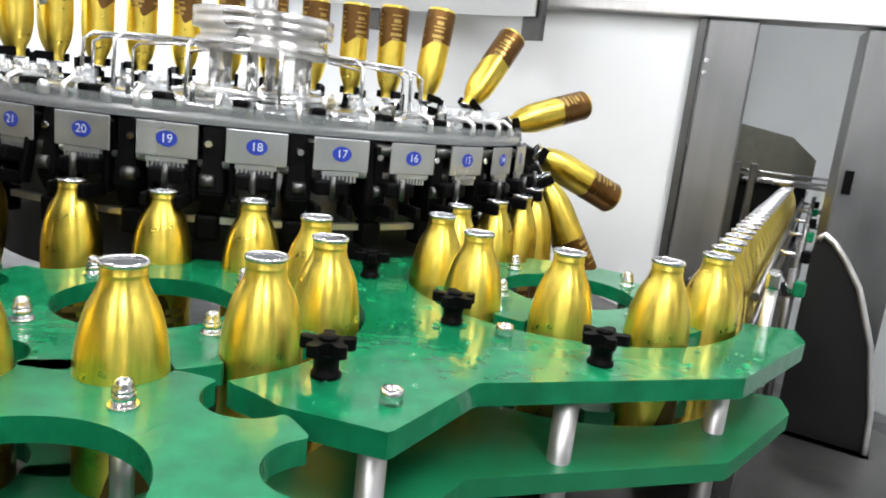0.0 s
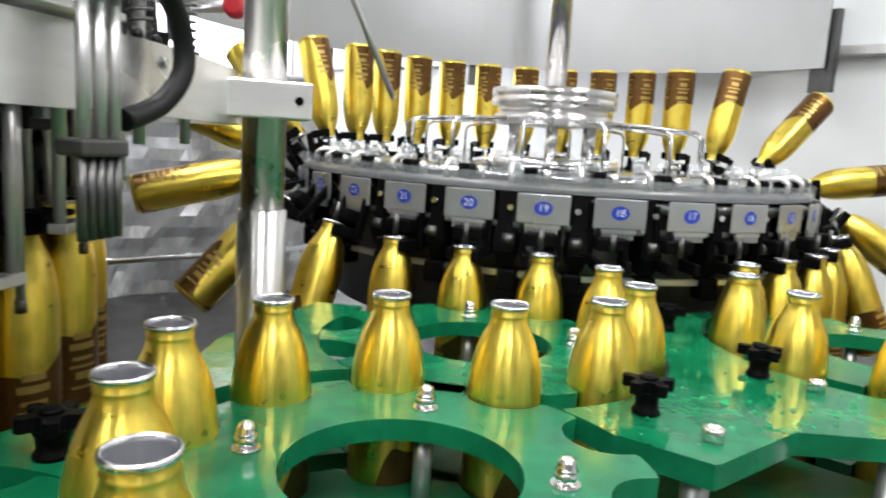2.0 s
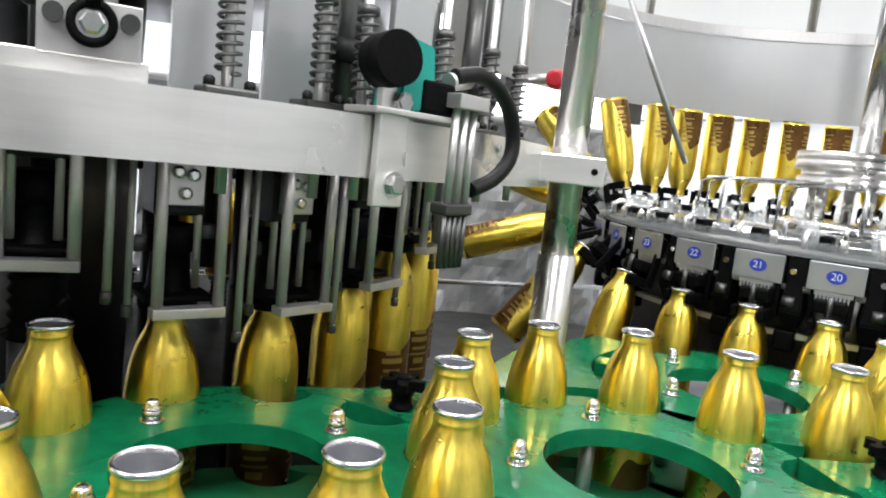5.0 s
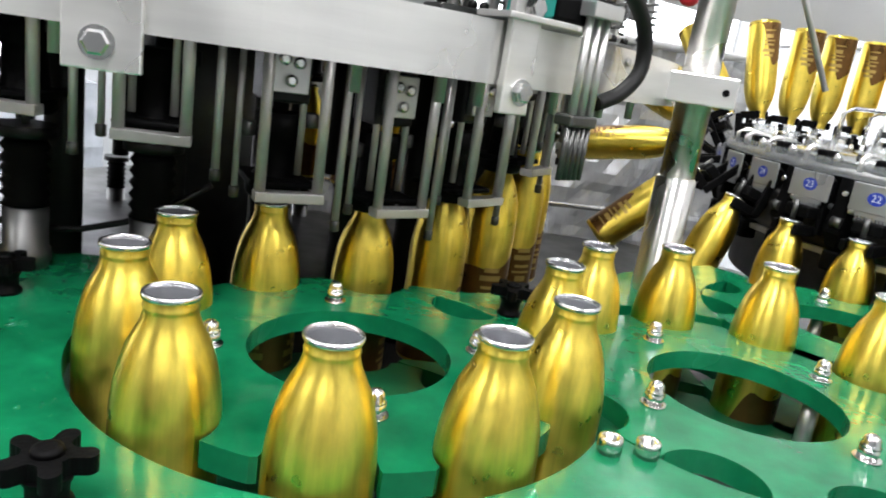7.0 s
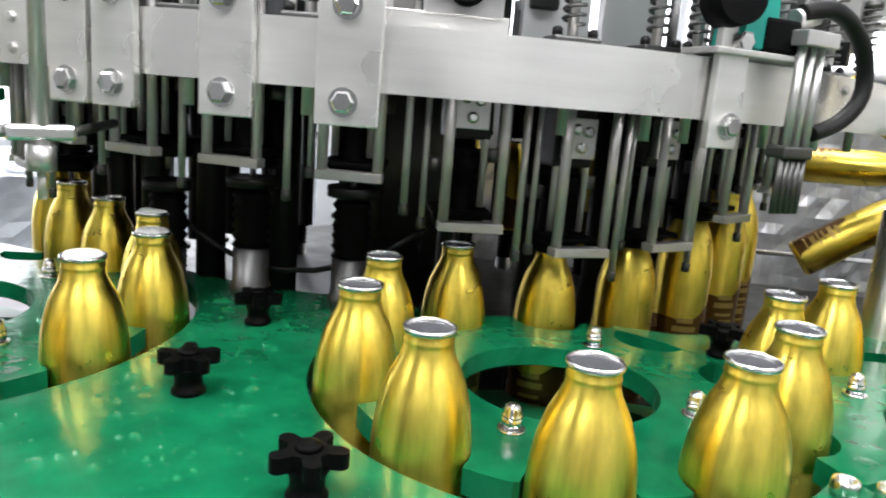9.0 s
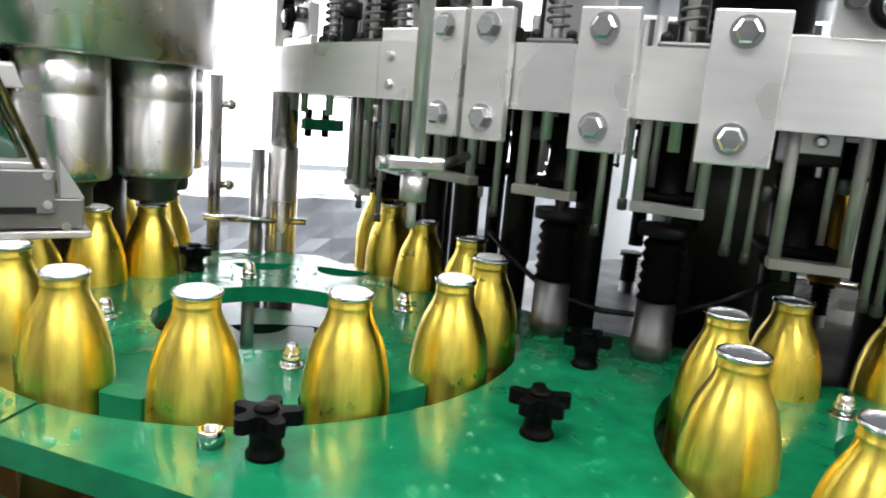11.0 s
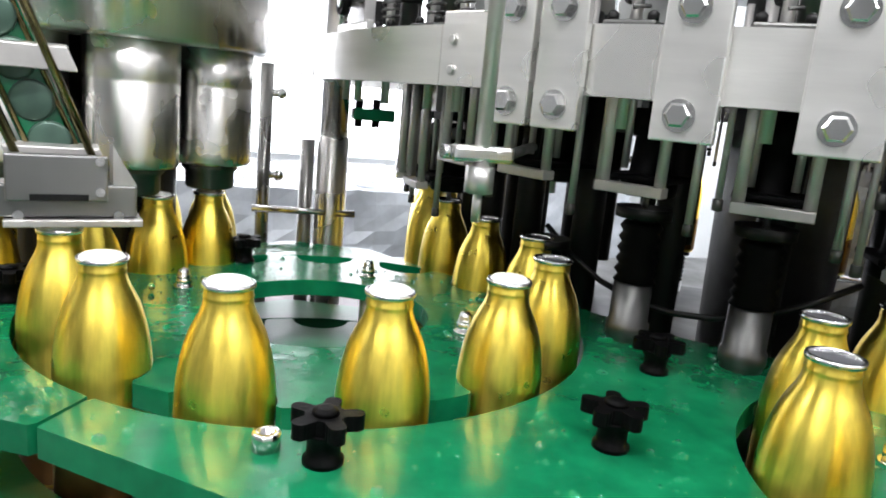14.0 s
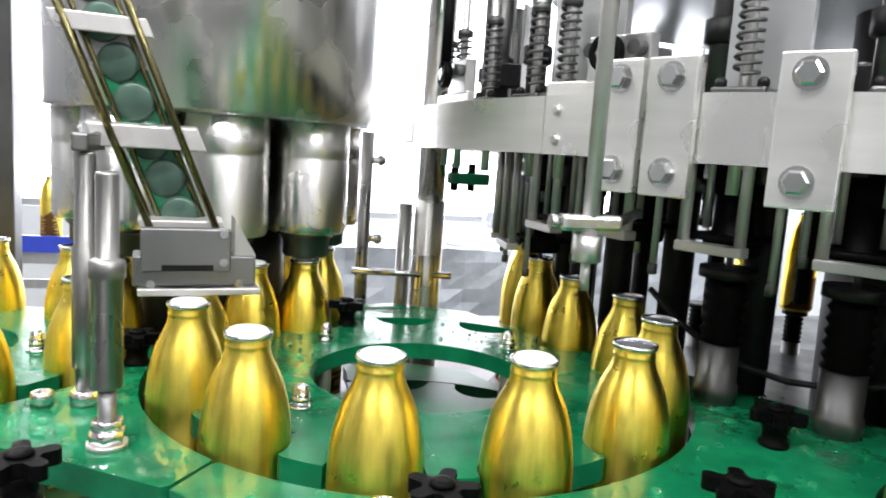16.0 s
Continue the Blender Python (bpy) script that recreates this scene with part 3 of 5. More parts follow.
KNOBS = [(-0.012, 0.530), (0.238, 0.522), (0.146, 0.645), (0.116, 0.821), (-0.445, 0.414), (-0.756, 0.096), (-0.647, -0.026), (-0.482, -0.038), (-0.669, -0.209), (-1.15, -0.196), (-1.005, -0.415), (-0.738, -0.442)]
knob = star_knob()
for k, (x, y) in enumerate(KNOBS):
    m = pose(x, y, 0, 0, 0, 37 * k)
    if k == 0:
        knob.matrix_basis = m
    else:
        copy_thing(knob, m)


def low_bolt():
    t = thing("cap_bolt", "bright steel cap bolt in a green plate", "bolt", "cap bolts")
    part("head", lathe(B(), [(0.0085, 0), (0.0085, 0.0095), (0.0078, 0.011), (0.0048, 0.011), (0.0048, 0.007), (0.0008, 0.007)], 20), CHROME, t)
    return t


lb = low_bolt()
for k, (x, y) in enumerate([(0.022, 0.475), (0.183, 0.603), (-0.691, -0.238), (-0.282, 0.223), (-0.260, 0.237), (-0.90, -0.47)]):
    if k == 0:
        lb.matrix_basis = pose(x, y, 0)
    else:
        copy_thing(lb, pose(x, y, 0))

# legs under the plates
leg = thing("support_post", "stainless steel post under the green plates", "post", "support posts")
part("shaft", rod(B(), (0, 0, FLOOR_Z + 0.80), (0, 0, -0.02), 0.011), STEEL, leg)
part("collar", lathe(B(), [(0.018, FLOOR_Z + 0.80), (0.018, FLOOR_Z + 0.83)], 20), STEEL, leg)
for k, (x, y) in enumerate([(0.01, 0.47), (0.20, 0.51), (0.40, 0.53), (0.10, 0.70), (-0.64, -0.22), (-0.48, -0.05), (-0.30, 0.13), (-0.82, -0.46), (-0.95, -0.56), (-0.70, 0.02)]):
    if k == 0:
        leg.matrix_basis = pose(x, y, 0)
    else:
        copy_thing(leg, pose(x, y, 0))

# machine table on which the line stands
tab = thing("machine_table", "stainless steel machine table under the star wheels", "machine table")
# Darkened steel carries the shade below the star wheels and plates.
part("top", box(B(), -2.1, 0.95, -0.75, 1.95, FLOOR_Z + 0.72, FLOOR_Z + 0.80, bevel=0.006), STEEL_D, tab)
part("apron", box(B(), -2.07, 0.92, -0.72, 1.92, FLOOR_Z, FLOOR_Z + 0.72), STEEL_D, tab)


def droplets(outline, cuts, count, seed, label, star=None):
    """Water drops and small puddles lying on a plate or on a star wheel."""
    rng = random.Random(seed)
    xs, ys = [p[0] for p in outline], [p[1] for p in outline]
    bm = B()
    made = 0
    while made < count:
        x, y = rng.uniform(min(xs), max(xs)), rng.uniform(min(ys), max(ys))
        v = poly_sdf(np.array([x]), np.array([y]), outline)[0]
        for c, r in cuts:
            v = max(v, r - math.hypot(x - c[0], y - c[1]))
        if v > -0.006:
            continue
        made += 1
        r = min(0.0060, 0.0009 + rng.expovariate(1 / 0.0010))
        e, tw = rng.uniform(0.6, 1.0), rng.uniform(0, 3.1)
        n = 8
        rings = []
        for f, h in ((1.0, 0.0), (0.8, 0.22), (0.4, 0.36)):
            rings.append([])
            for k in range(n):
                a = 2 * math.pi * k / n
                dx, dy = r * f * math.cos(a), r * f * e * math.sin(a)
                rings[-1].append(bm.verts.new((x + dx * math.cos(tw) - dy * math.sin(tw), y + dx * math.sin(tw) + dy * math.cos(tw), 0.0003 + min(h * r * 2.2, 0.0030))))
        for A, C in zip(rings, rings[1:]):
            for k in range(n):
                bm.faces.new((A[k], A[(k + 1) % n], C[(k + 1) % n], C[k])).smooth = True
        bm.faces.new(rings[-1]).smooth = True
    ob = part("water_drops", bm, WATER, star)
    ob.visible_shadow = False
    if star:
        return tagged(ob, label, kind="stuff")
    return tagged(ob, label, "water drops", kind="stuff")


droplets([(-0.744, -0.362), (-0.655, -0.275), (-0.44, -0.075), (-0.24, 0.11), (-0.36, 0.30), (-0.80, 0.235), (-0.93, 0.145), (-0.797, -0.325)], [(cD, OUT), (cC, OUTC)], 420, 3, "clear water drops scattered on the broad green plate")
droplets([(-0.746, -0.365), (-0.799, -0.327), (-1.06, -0.36), (-1.06, -0.62), (-0.92, -0.66), (-0.80, -0.44)], [(cC, OUTC), (cK, RK + 0.037), (cG, OUT)], 240, 5, "clear water drops on the green plate by the capper")
droplets([(-0.07, 0.50), (0.006, 0.431), (0.103, 0.498), (0.362, 0.47), (0.53, 0.545), (0.26, 0.93), (0.06, 0.95)], [(cA, OUT), (cB, PITCH_R + 0.008), (cE, OUT)], 150, 7, "clear water drops on the angular green plate")

pocket_cuts = [(on((0, 0), RC + 0.004, k * 360 / 13)[:2], 0.036) for k in range(13)]
droplets([on((0, 0), RC, k * 15)[:2] for k in range(24)], [((0, 0), 0.112)] + pocket_cuts, 170, 11, "clear water splashed over the star wheel", outfeed)

# ---------------------------------------------------------------- filler
def filler_ring():
    t = thing("filler_ring", "wide flat stainless steel ring round the filler", "machine ring")
    for k in range(6):
        part("ring_segment", arc_band(B(), 0.695, 0.716, 0.2215, 0.270, -71 + 60 * k, -71 + 60 * k + 59.93, 32, *cF), STEEL_H, t)
        for z in (0.234, 0.258):
            a = -71 + 60 * k + 1.2
            q = on(cF, 0.716, a, z)
            part("ring_bolt", hexhead(B(), q, (math.cos(radians(a)), math.sin(radians(a)), 0), 0.004, 0.003), STEEL, t)
    return t


filler_ring()


def ring_plate(deg, w, z0, z1, bolts, r=0.7185, off=0.0):
    t = thing("clamp_plate", "flat stainless steel plate bolted to the filler ring", "bracket", "bolted plates")
    part("plate", box(B(), 0, 0.008, off - w / 2, off + w / 2, z0, z1, bevel=0.0012), STEEL_H, t)
    for y, z in bolts:
        part("bolt", hexhead(B(), (0.008, y, z), (1, 0, 0), 0.0085, 0.007), CHROME, t, "bright hexagon bolt")
    t.matrix_basis = Matrix.Translation((*cF, 0)) @ Matrix.Rotation(radians(deg), 4, "Z") @ Matrix.Translation((r, 0, 0))
    return t


for (x, y), w, off in (((-0.609, 0.072), 0.0465, 0.0025), ((-0.676, 0.013), 0.041, 0.0025), ((-0.753, -0.031), 0.037, 0.0), ((-0.791, -0.047), 0.036, 0.0)):
    ring_plate(bearing(cF, (x, y)), w, 0.196, 0.294, ((0, 0.213), (0, 0.280)), off=off)
ring_plate(bearing(cF, (-0.4355, 0.3155)), 0.030, 0.200, 0.300, ((0.004, 0.218), (0.004, 0.283)))


def column(c, label, clampdeg):
    t = thing("column", label, "column", "machine columns")
    part("upper_tube", lathe(B(), [(0.0205, 0.143), (0.0205, 1.4)], 32, *c), STEEL_V, t)
    part("lower_tube", lathe(B(), [(0.0235, FLOOR_Z + 0.8), (0.0235, 0.141), (0.0205, 0.143)], 32, *c), STEEL_V, t)
    part("foot", lathe(B(), [(0.04, FLOOR_Z + 0.8), (0.04, FLOOR_Z + 0.815), (0.0235, FLOOR_Z + 0.815)], 32, *c), STEEL_D, t)
    m = Matrix.Translation((*c, 0)) @ Matrix.Rotation(radians(clampdeg), 4, "Z")
    bl = part("clamp", box(B(), -0.05, 0.042, -0.030, 0.030, 0.228, 0.262, m, bevel=0.002), STEEL_H, t, "split steel clamp block")
    part("clamp_hole", rod(B(), m @ Vector((0.030, -0.0312, 0.245)), m @ Vector((0.030, -0.029, 0.245)), 0.004), BLACK, bl)
    return t


column((-0.361, 0.655), "round stainless steel column with a clamp at the filler ring", 12)
column((-1.358, -0.045), "round stainless steel column beside the outfeed star", 100)

# rotating core of the filler
core = thing("filler_carousel", "rotating filler carousel, its disc darkened for shade, with a stainless bowl above", "filler")
part("core_column", lathe(B(), [(0.09, FLOOR_Z + 0.80), (0.10, 0.45)], 40), STEEL_D, core)
# Disc coloured near black for the shade under the filler.
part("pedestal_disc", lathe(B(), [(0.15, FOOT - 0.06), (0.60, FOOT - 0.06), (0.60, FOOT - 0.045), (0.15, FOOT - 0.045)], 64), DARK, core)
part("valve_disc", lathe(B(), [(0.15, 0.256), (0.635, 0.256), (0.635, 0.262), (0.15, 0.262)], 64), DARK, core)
part("bowl", lathe(B(), [(0.30, 0.47), (0.545, 0.47), (0.55, 0.48), (0.55, 0.80), (0.54, 0.81), (0.02, 0.81)], 64), GREYPANEL, core)
for k in range(32):
    m = Matrix.Rotation(2 * math.pi * (k + 0.3) / 32, 4, "Z")
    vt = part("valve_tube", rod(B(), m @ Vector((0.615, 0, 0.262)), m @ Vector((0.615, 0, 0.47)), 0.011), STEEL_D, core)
    part("tube_collar", lathe(B(), [(0.012, 0.318), (0.016, 0.320), (0.016, 0.338), (0.012, 0.340)], 16, *(m @ Vector((0.615, 0, 0)))[:2]), DARK, vt)
    if k % 2 == 0:
        part("valve_panel", box(B(), 0.585, 0.590, -0.012, 0.046, 0.262, 0.47, m, bevel=0.001), POST, core, "dull grey steel panel")
    if k % 4 == 1:
        part("lever_block", box(B(), 0.60, 0.645, 0.020, 0.044, 0.300, 0.328, m, bevel=0.002), DARK, core)
core_way = lambda t: Matrix.Translation((*cF, 0)) @ Matrix.Rotation(SPEED / RF * t, 4, "Z")
core.matrix_basis = core_way(0)
MOVERS.append((core, core_way))


def filling_station():
    """One filling valve with its centring frame, built at the pitch point; x points outwards."""
    t = thing("filling_valve", "dark filling valve with a stainless centring frame", "filling valve", "filling valves")
    fr = part("centring_bar", box(B(), 0.040, 0.056, -0.0275, 0.0345, 0.0, 0.009, bevel=0.001), ROD, t, "stainless U-shaped centring frame")
    for s in (-1, 1):
        part("guide_rod", rod(B(), (0.048, 0.0035 + s * 0.026, 0.005), (0.048, 0.0035 + s * 0.026, 0.165), 0.0050), ROD, fr)
        part("inner_rod", rod(B(), (0.020, s * 0.017, 0.02), (0.020, s * 0.017, 0.165), 0.0035), ROD, fr)
    part("bell", lathe(B(), [(0.024, -0.004), (0.026, 0.0), (0.026, 0.012), (0.019, 0.018), (0.017, 0.05), (0.022, 0.052), (0.022, 0.075)], 24), BLACK, t, "black centring bell")
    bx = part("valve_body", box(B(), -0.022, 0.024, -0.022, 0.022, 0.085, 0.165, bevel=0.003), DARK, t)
    pl = part("front_block", box(B(), 0.0245, 0.034, -0.017, 0.017, 0.095, 0.135, bevel=0.001), STEEL, t, "steel block with two screws")
    for y, z in ((-0.007, 0.124), (0.006, 0.122), (0.0, 0.106)):
        part("screw", lathe(B(), [(0.0055, 0), (0.0055, 0.004), (0.003, 0.005)], 14), CHROME, pl).matrix_basis = Matrix.Translation((0.034, y, z)) @ Matrix.Rotation(radians(90), 4, "Y")
    for x, y, z, r in ((0.034, 0.054, -0.020, 0.0036), (0.022, -0.040, 0.006, 0.0030)):
        sr = part("side_rod", rod(B(), (x, y, z), (x, y, 0.165), r), ROD, t)
        part("rod_tip", lathe(B(), [(0.0025, -0.010), (0.0046, -0.009), (0.0046, 0.0), (0.0036, 0.001)], 12, x, y), STEEL_D, sr).location = (0, 0, z)
    for y, z in ((-0.030, 0.058), (0.028, 0.070)):
        part("union_nut", lathe(B(), [(0.006, -0.007), (0.009, -0.006), (0.009, 0.006), (0.006, 0.007)], 6, 0.006, y), STEEL_D, t).location = (0, 0, z)
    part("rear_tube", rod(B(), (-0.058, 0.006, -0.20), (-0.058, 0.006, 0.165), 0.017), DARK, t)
    part("cup_plate", box(B(), -0.03, 0.038, -0.030, 0.030, 0.010, 0.016, bevel=0.002), BLACK, t)
    part("vent_tube", rod(B(), (0, 0, -0.018), (0, 0, 0.02), 0.003), STEEL, t)
    return t


fs = filling_station()
lifts = thing("lift_cylinder", "dark lift cylinder carrying a bottle in the filler", "lift cylinder", "lift cylinders")
part("piston", lathe(B(), [(0.012, -0.30), (0.012, -0.012), (0.026, -0.010), (0.026, 0.0)], 24), DARK, lifts)
part("barrel", lathe(B(), [(0.0185, -0.40), (0.0185, -0.125), (0.0205, -0.123), (0.0205, -0.112), (0.0185, -0.11), (0.0185, -0.072)], 24), BARREL, lifts, "ribbed grey steel barrel")
part("bellows", lathe(B(), [(0.0165 if k % 2 else 0.0200, -0.071 + 0.0052 * k) for k in range(12)] + [(0.0135, -0.013)], 24), BLACK, lifts, "black rubber bellows")
base_phase = phase_of(FIRST, OFFSET_1, 5)
wF = math.degrees(SPEED / RF)
for k in range(32):
    th = base_phase + k * 360 / 32
    s = fs if k == 0 else copy_thing(fs, Matrix.Identity(4))
    way = lambda t, th=th: Matrix.Translation((*cF, 0)) @ Matrix.Rotation(radians(th + wF * t), 4, "Z") @ Matrix.Translation((RF, 0, bar_height(th + wF * t)))
    s.matrix_basis = way(0)
    MOVERS.append((s, way))
    s = lifts if k == 0 else copy_thing(lifts, Matrix.Identity(4))
    way = lambda t, th=th: Matrix.Translation((*cF, 0)) @ Matrix.Rotation(radians(th + wF * t), 4, "Z") @ Matrix.Translation((RF, 0, FOOT + bottle_lift(th + wF * t) + cup_lift(th + wF * t)))
    s.matrix_basis = way(0)
    MOVERS.append((s, way))

# ---------------------------------------------------------------- rinser
rin = thing("rinser_carousel", "rotating stainless rinser carousel with numbered tag plates", "rinser")
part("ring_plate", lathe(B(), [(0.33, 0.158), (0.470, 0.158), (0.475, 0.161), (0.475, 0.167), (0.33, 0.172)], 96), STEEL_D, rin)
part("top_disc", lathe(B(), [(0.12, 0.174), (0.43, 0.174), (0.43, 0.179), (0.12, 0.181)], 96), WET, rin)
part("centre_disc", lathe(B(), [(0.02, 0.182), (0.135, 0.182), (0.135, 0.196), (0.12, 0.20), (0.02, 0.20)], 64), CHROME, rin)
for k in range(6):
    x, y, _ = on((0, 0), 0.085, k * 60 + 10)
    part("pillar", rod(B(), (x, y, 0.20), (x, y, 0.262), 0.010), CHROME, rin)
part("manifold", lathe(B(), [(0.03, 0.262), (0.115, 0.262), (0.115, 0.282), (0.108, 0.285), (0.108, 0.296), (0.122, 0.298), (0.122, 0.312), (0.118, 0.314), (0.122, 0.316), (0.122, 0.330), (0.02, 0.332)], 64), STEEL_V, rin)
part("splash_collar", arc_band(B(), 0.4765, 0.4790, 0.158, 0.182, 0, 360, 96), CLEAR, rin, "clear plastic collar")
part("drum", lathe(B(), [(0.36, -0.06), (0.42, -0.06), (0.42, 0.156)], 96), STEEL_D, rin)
part("lower_rail", arc_band(B(), 0.455, 0.466, 0.038, 0.046, 0, 360, 96), STEEL, rin)

C_PH = phase_of(FIRST, OFFSET_1, 1)
R_PH = 8.6
E_IN, E_TURN = FIRST[1][2], FIRST[1][3]
E_RUN = math.degrees(FIRST[1][4] / RR)


def clamp_bearing(deg):
    """Bearing of a clamp: in step with the bottles while it carries one."""
    d = (deg - E_IN) % 360
    return E_IN + (d * E_TURN / E_RUN if d < E_RUN else E_TURN + (d - E_RUN) * (360 - E_TURN) / (360 - E_RUN))


wR = math.degrees(SPEED / RR)
NUMBER_ZERO = 16 + round(((-87.4 - R_PH) % 360) / 12)
for k in range(30):
    m = Matrix.Rotation(radians(R_PH + k * 360 / 30), 4, "Z")
    tg = part("tag_plate", box(B(), 0.4860, 0.4885, -0.0355, 0.0355, 0.1165, 0.157, m, bevel=0.0012), TAGGREY, rin, "satin steel tag plate with a blue oval")
    bm = B()
    n = 20
    bm.faces.new([bm.verts.new(m @ Vector((0.4890, 0.0125 * math.cos(2 * math.pi * i / n), 0.138 + 0.0095 * math.sin(2 * math.pi * i / n)))) for i in range(n)])
    part("oval", bm, LABELBLUE, tg)
    bm = B()
    box(bm, 0.4835, 0.4885, -0.024, 0.024, 0.1110, 0.1163, m)
    part("comb", bm, TAGGREY, tg, "bright steel comb below the tag")
    bm = B()
    for j in range(9):
        box(bm, 0.4842, 0.4886, -0.0223 + j * 0.005, -0.0197 + j * 0.005, 0.1030, 0.1112, m)
    tagged(part("comb_teeth", bm, TAGGREY, tg), kind="stuff")
    cu = bpy.data.curves.new("digits", "FONT")
    cu.body, cu.size, cu.align_x, cu.align_y = str((NUMBER_ZERO - k) % 30 + 1), 0.0145, "CENTER", "CENTER"
    tmp = bpy.data.objects.new("digits", cu)
    me = bpy.data.meshes.new_from_object(tmp)
    bpy.data.objects.remove(tmp)
    me.transform(m @ Matrix.Translation((0.4895, 0, 0.138)) @ Matrix(((0, 0, 1, 0), (1, 0, 0, 0), (0, 1, 0, 0), (0, 0, 0, 1))))
    me.materials.append(LETTER)
    share("digits", me, tg)
for k in range(30):
    m = Matrix.Rotation(radians(R_PH + (k + 0.5) * 12), 4, "Z")
    lean = 0.006 * math.sin(k * 2.4)
    bm = B()
    vs = [[bm.verts.new(m @ Vector((x, y, z))) for x, y in ((x0, -w), (x1, -w), (x1, w), (x0, w))] for x0, x1, w, z in ((0.448, 0.476, 0.009, 0.052), (0.440, 0.486, 0.015, 0.078), (0.440, 0.480, 0.011, 0.118), (0.446, 0.476, 0.013, 0.156))]
    for A, C in zip(vs, vs[1:]):
        for j in range(4):
            bm.faces.new((A[j], A[(j + 1) % 4], C[(j + 1) % 4], C[j]))
    bm.faces.new(vs[0])
    bm.faces.new(vs[-1])
    bmesh.ops.bevel(bm, geom=list(bm.edges), offset=0.002, segments=2, affect="EDGES")
    sa = part("side_arm", bm, BLACK, rin, "black plastic flip arm")
    part("arm_pin", rod(B(), m @ Vector((0.474, -0.022, 0.112)), m @ Vector((0.474, 0.022, 0.112)), 0.0045, 8), STEEL, sa)
    part("arm_roller", rod(B(), m @ Vector((0.482, lean - 0.008, 0.092)), m @ Vector((0.482, lean + 0.008, 0.092)), 0.0085, 14), STEEL_D, sa)
    part("arm_screw", rod(B(), m @ Vector((0.476, lean, 0.136)), m @ Vector((0.484, lean, 0.136)), 0.0042, 8), CHROME, sa)
    part("arm_foot", box(B(), 0.45, 0.478, lean - 0.014, lean + 0.014, 0.018, 0.050, m, bevel=0.004), BLACK, sa)
    part("valve_block", box(B(), 0.428, 0.456, 0.016, 0.034, 0.170, 0.190, m, bevel=0.003), BLACK, rin, "small black valve block")
    p = on((0, 0), 0.445, R_PH + k * 12, 0.168)
    part("ring_bolt", lathe(B(), [(0.007, 0.170), (0.007, 0.182), (0.004, 0.188)], 10, p[0], p[1]), CHROME, rin)
    part("clear_cup", lathe(B(), [(0.0125, 0.171), (0.0125, 0.208), (0.0105, 0.208), (0.0105, 0.171)], 14, *on((0, 0), 0.424, R_PH + (k + 0.5) * 12)[:2], cap=(False, False)), CLEAR, rin, "clear plastic cup")
    q = on((0, 0), 0.458, R_PH + (k + 0.5) * 12)
    part("pipe_elbow", tube(B(), [(q[0], q[1], 0.168), (q[0], q[1], 0.186), (q[0] * 0.975, q[1] * 0.975, 0.193), (q[0] * 0.90, q[1] * 0.90, 0.190)], 0.0042, 8), STEEL_V, rin)
    part("spray_riser", rod(B(), on((0, 0), 0.40, R_PH + k * 12, 0.18), on((0, 0), 0.40, R_PH + k * 12, 0.205), 0.0035, 8), CHROME, rin)
for k in range(14):
    a = R_PH + k * 360 / 14
    p0, p1, p2, p3 = on((0, 0), 0.10, a, 0.272), on((0, 0), 0.275, a, 0.262), on((0, 0), 0.29, a, 0.252), on((0, 0), 0.292, a, 0.175)
    part("spray_pipe", tube(B(), [p0, p1, p2, p3], 0.0032, 8), CHROME, rin)
rin_way = lambda t: Matrix.Translation((*cR, 0)) @ Matrix.Rotation(radians(wR * t), 4, "Z")
rin.matrix_basis = rin_way(0)
MOVERS.append((rin, rin_way))

mast = thing("rinser_mast", "upright stainless pipe over the rinser hub", "pipe")
part("pipe", lathe(B(), [(0.021, 0.334), (0.021, 0.95)], 28, *cR), CHROME, mast)


def clamp_thing():
    """Rinser clamp at the neck of a bottle, built upright at its pitch point; x points outwards."""
    t = thing("bottle_clamp", "black plastic bottle clamp on the rinser", "clamp", "rinser clamps")
    part("knuckle", rod(B(), (-0.032, -0.026, PIVOT_Z), (-0.032, 0.026, PIVOT_Z), 0.008), STEEL_D, t)
    for s in (-1, 1):
        part("arm", box(B(), -0.038, -0.024, s * 0.024 - 0.004, s * 0.024 + 0.004, 0.066, 0.150, bevel=0.002), BLACK, t)
        part("jaw", box(B(), -0.030, 0.014, s * 0.0195 - 0.004, s * 0.0195 + 0.004, 0.062, 0.078, bevel=0.002), BLACK, t)
    part("block", box(B(), -0.034, -0.002, -0.021, 0.021, 0.088, 0.106, bevel=0.003), BLACK, t)
    part("nozzle", rod(B(), (0, 0, 0.084), (0, 0, 0.112), 0.0036), STEEL_D, t)
    return t


gc = clamp_thing()
for k in range(30):
    th = E_IN + (C_PH - E_IN) * E_RUN / E_TURN + k * 360 / 30
    s = gc if k == 0 else copy_thing(gc, Matrix.Identity(4))
    way = lambda t, th=th: rinser_pose(clamp_bearing(th + wR * t))
    s.matrix_basis = way(0)
    MOVERS.append((s, way))

cover = thing("rinser_hood", "pale stainless curved back band above the rinser", "hood")
part("skirt", arc_band(B(), 0.800, 0.806, 0.458, 0.685, 24, 186, 64, *cR), GREYPANEL, cover)
part("rim", arc_band(B(), 0.792, 0.812, 0.687, 0.717, 24, 186, 64, *cR), STEEL, cover)
part("upper_panel", arc_band(B(), 0.800, 0.806, 0.719, 1.15, 62, 186, 64, *cR), WHITE, cover)
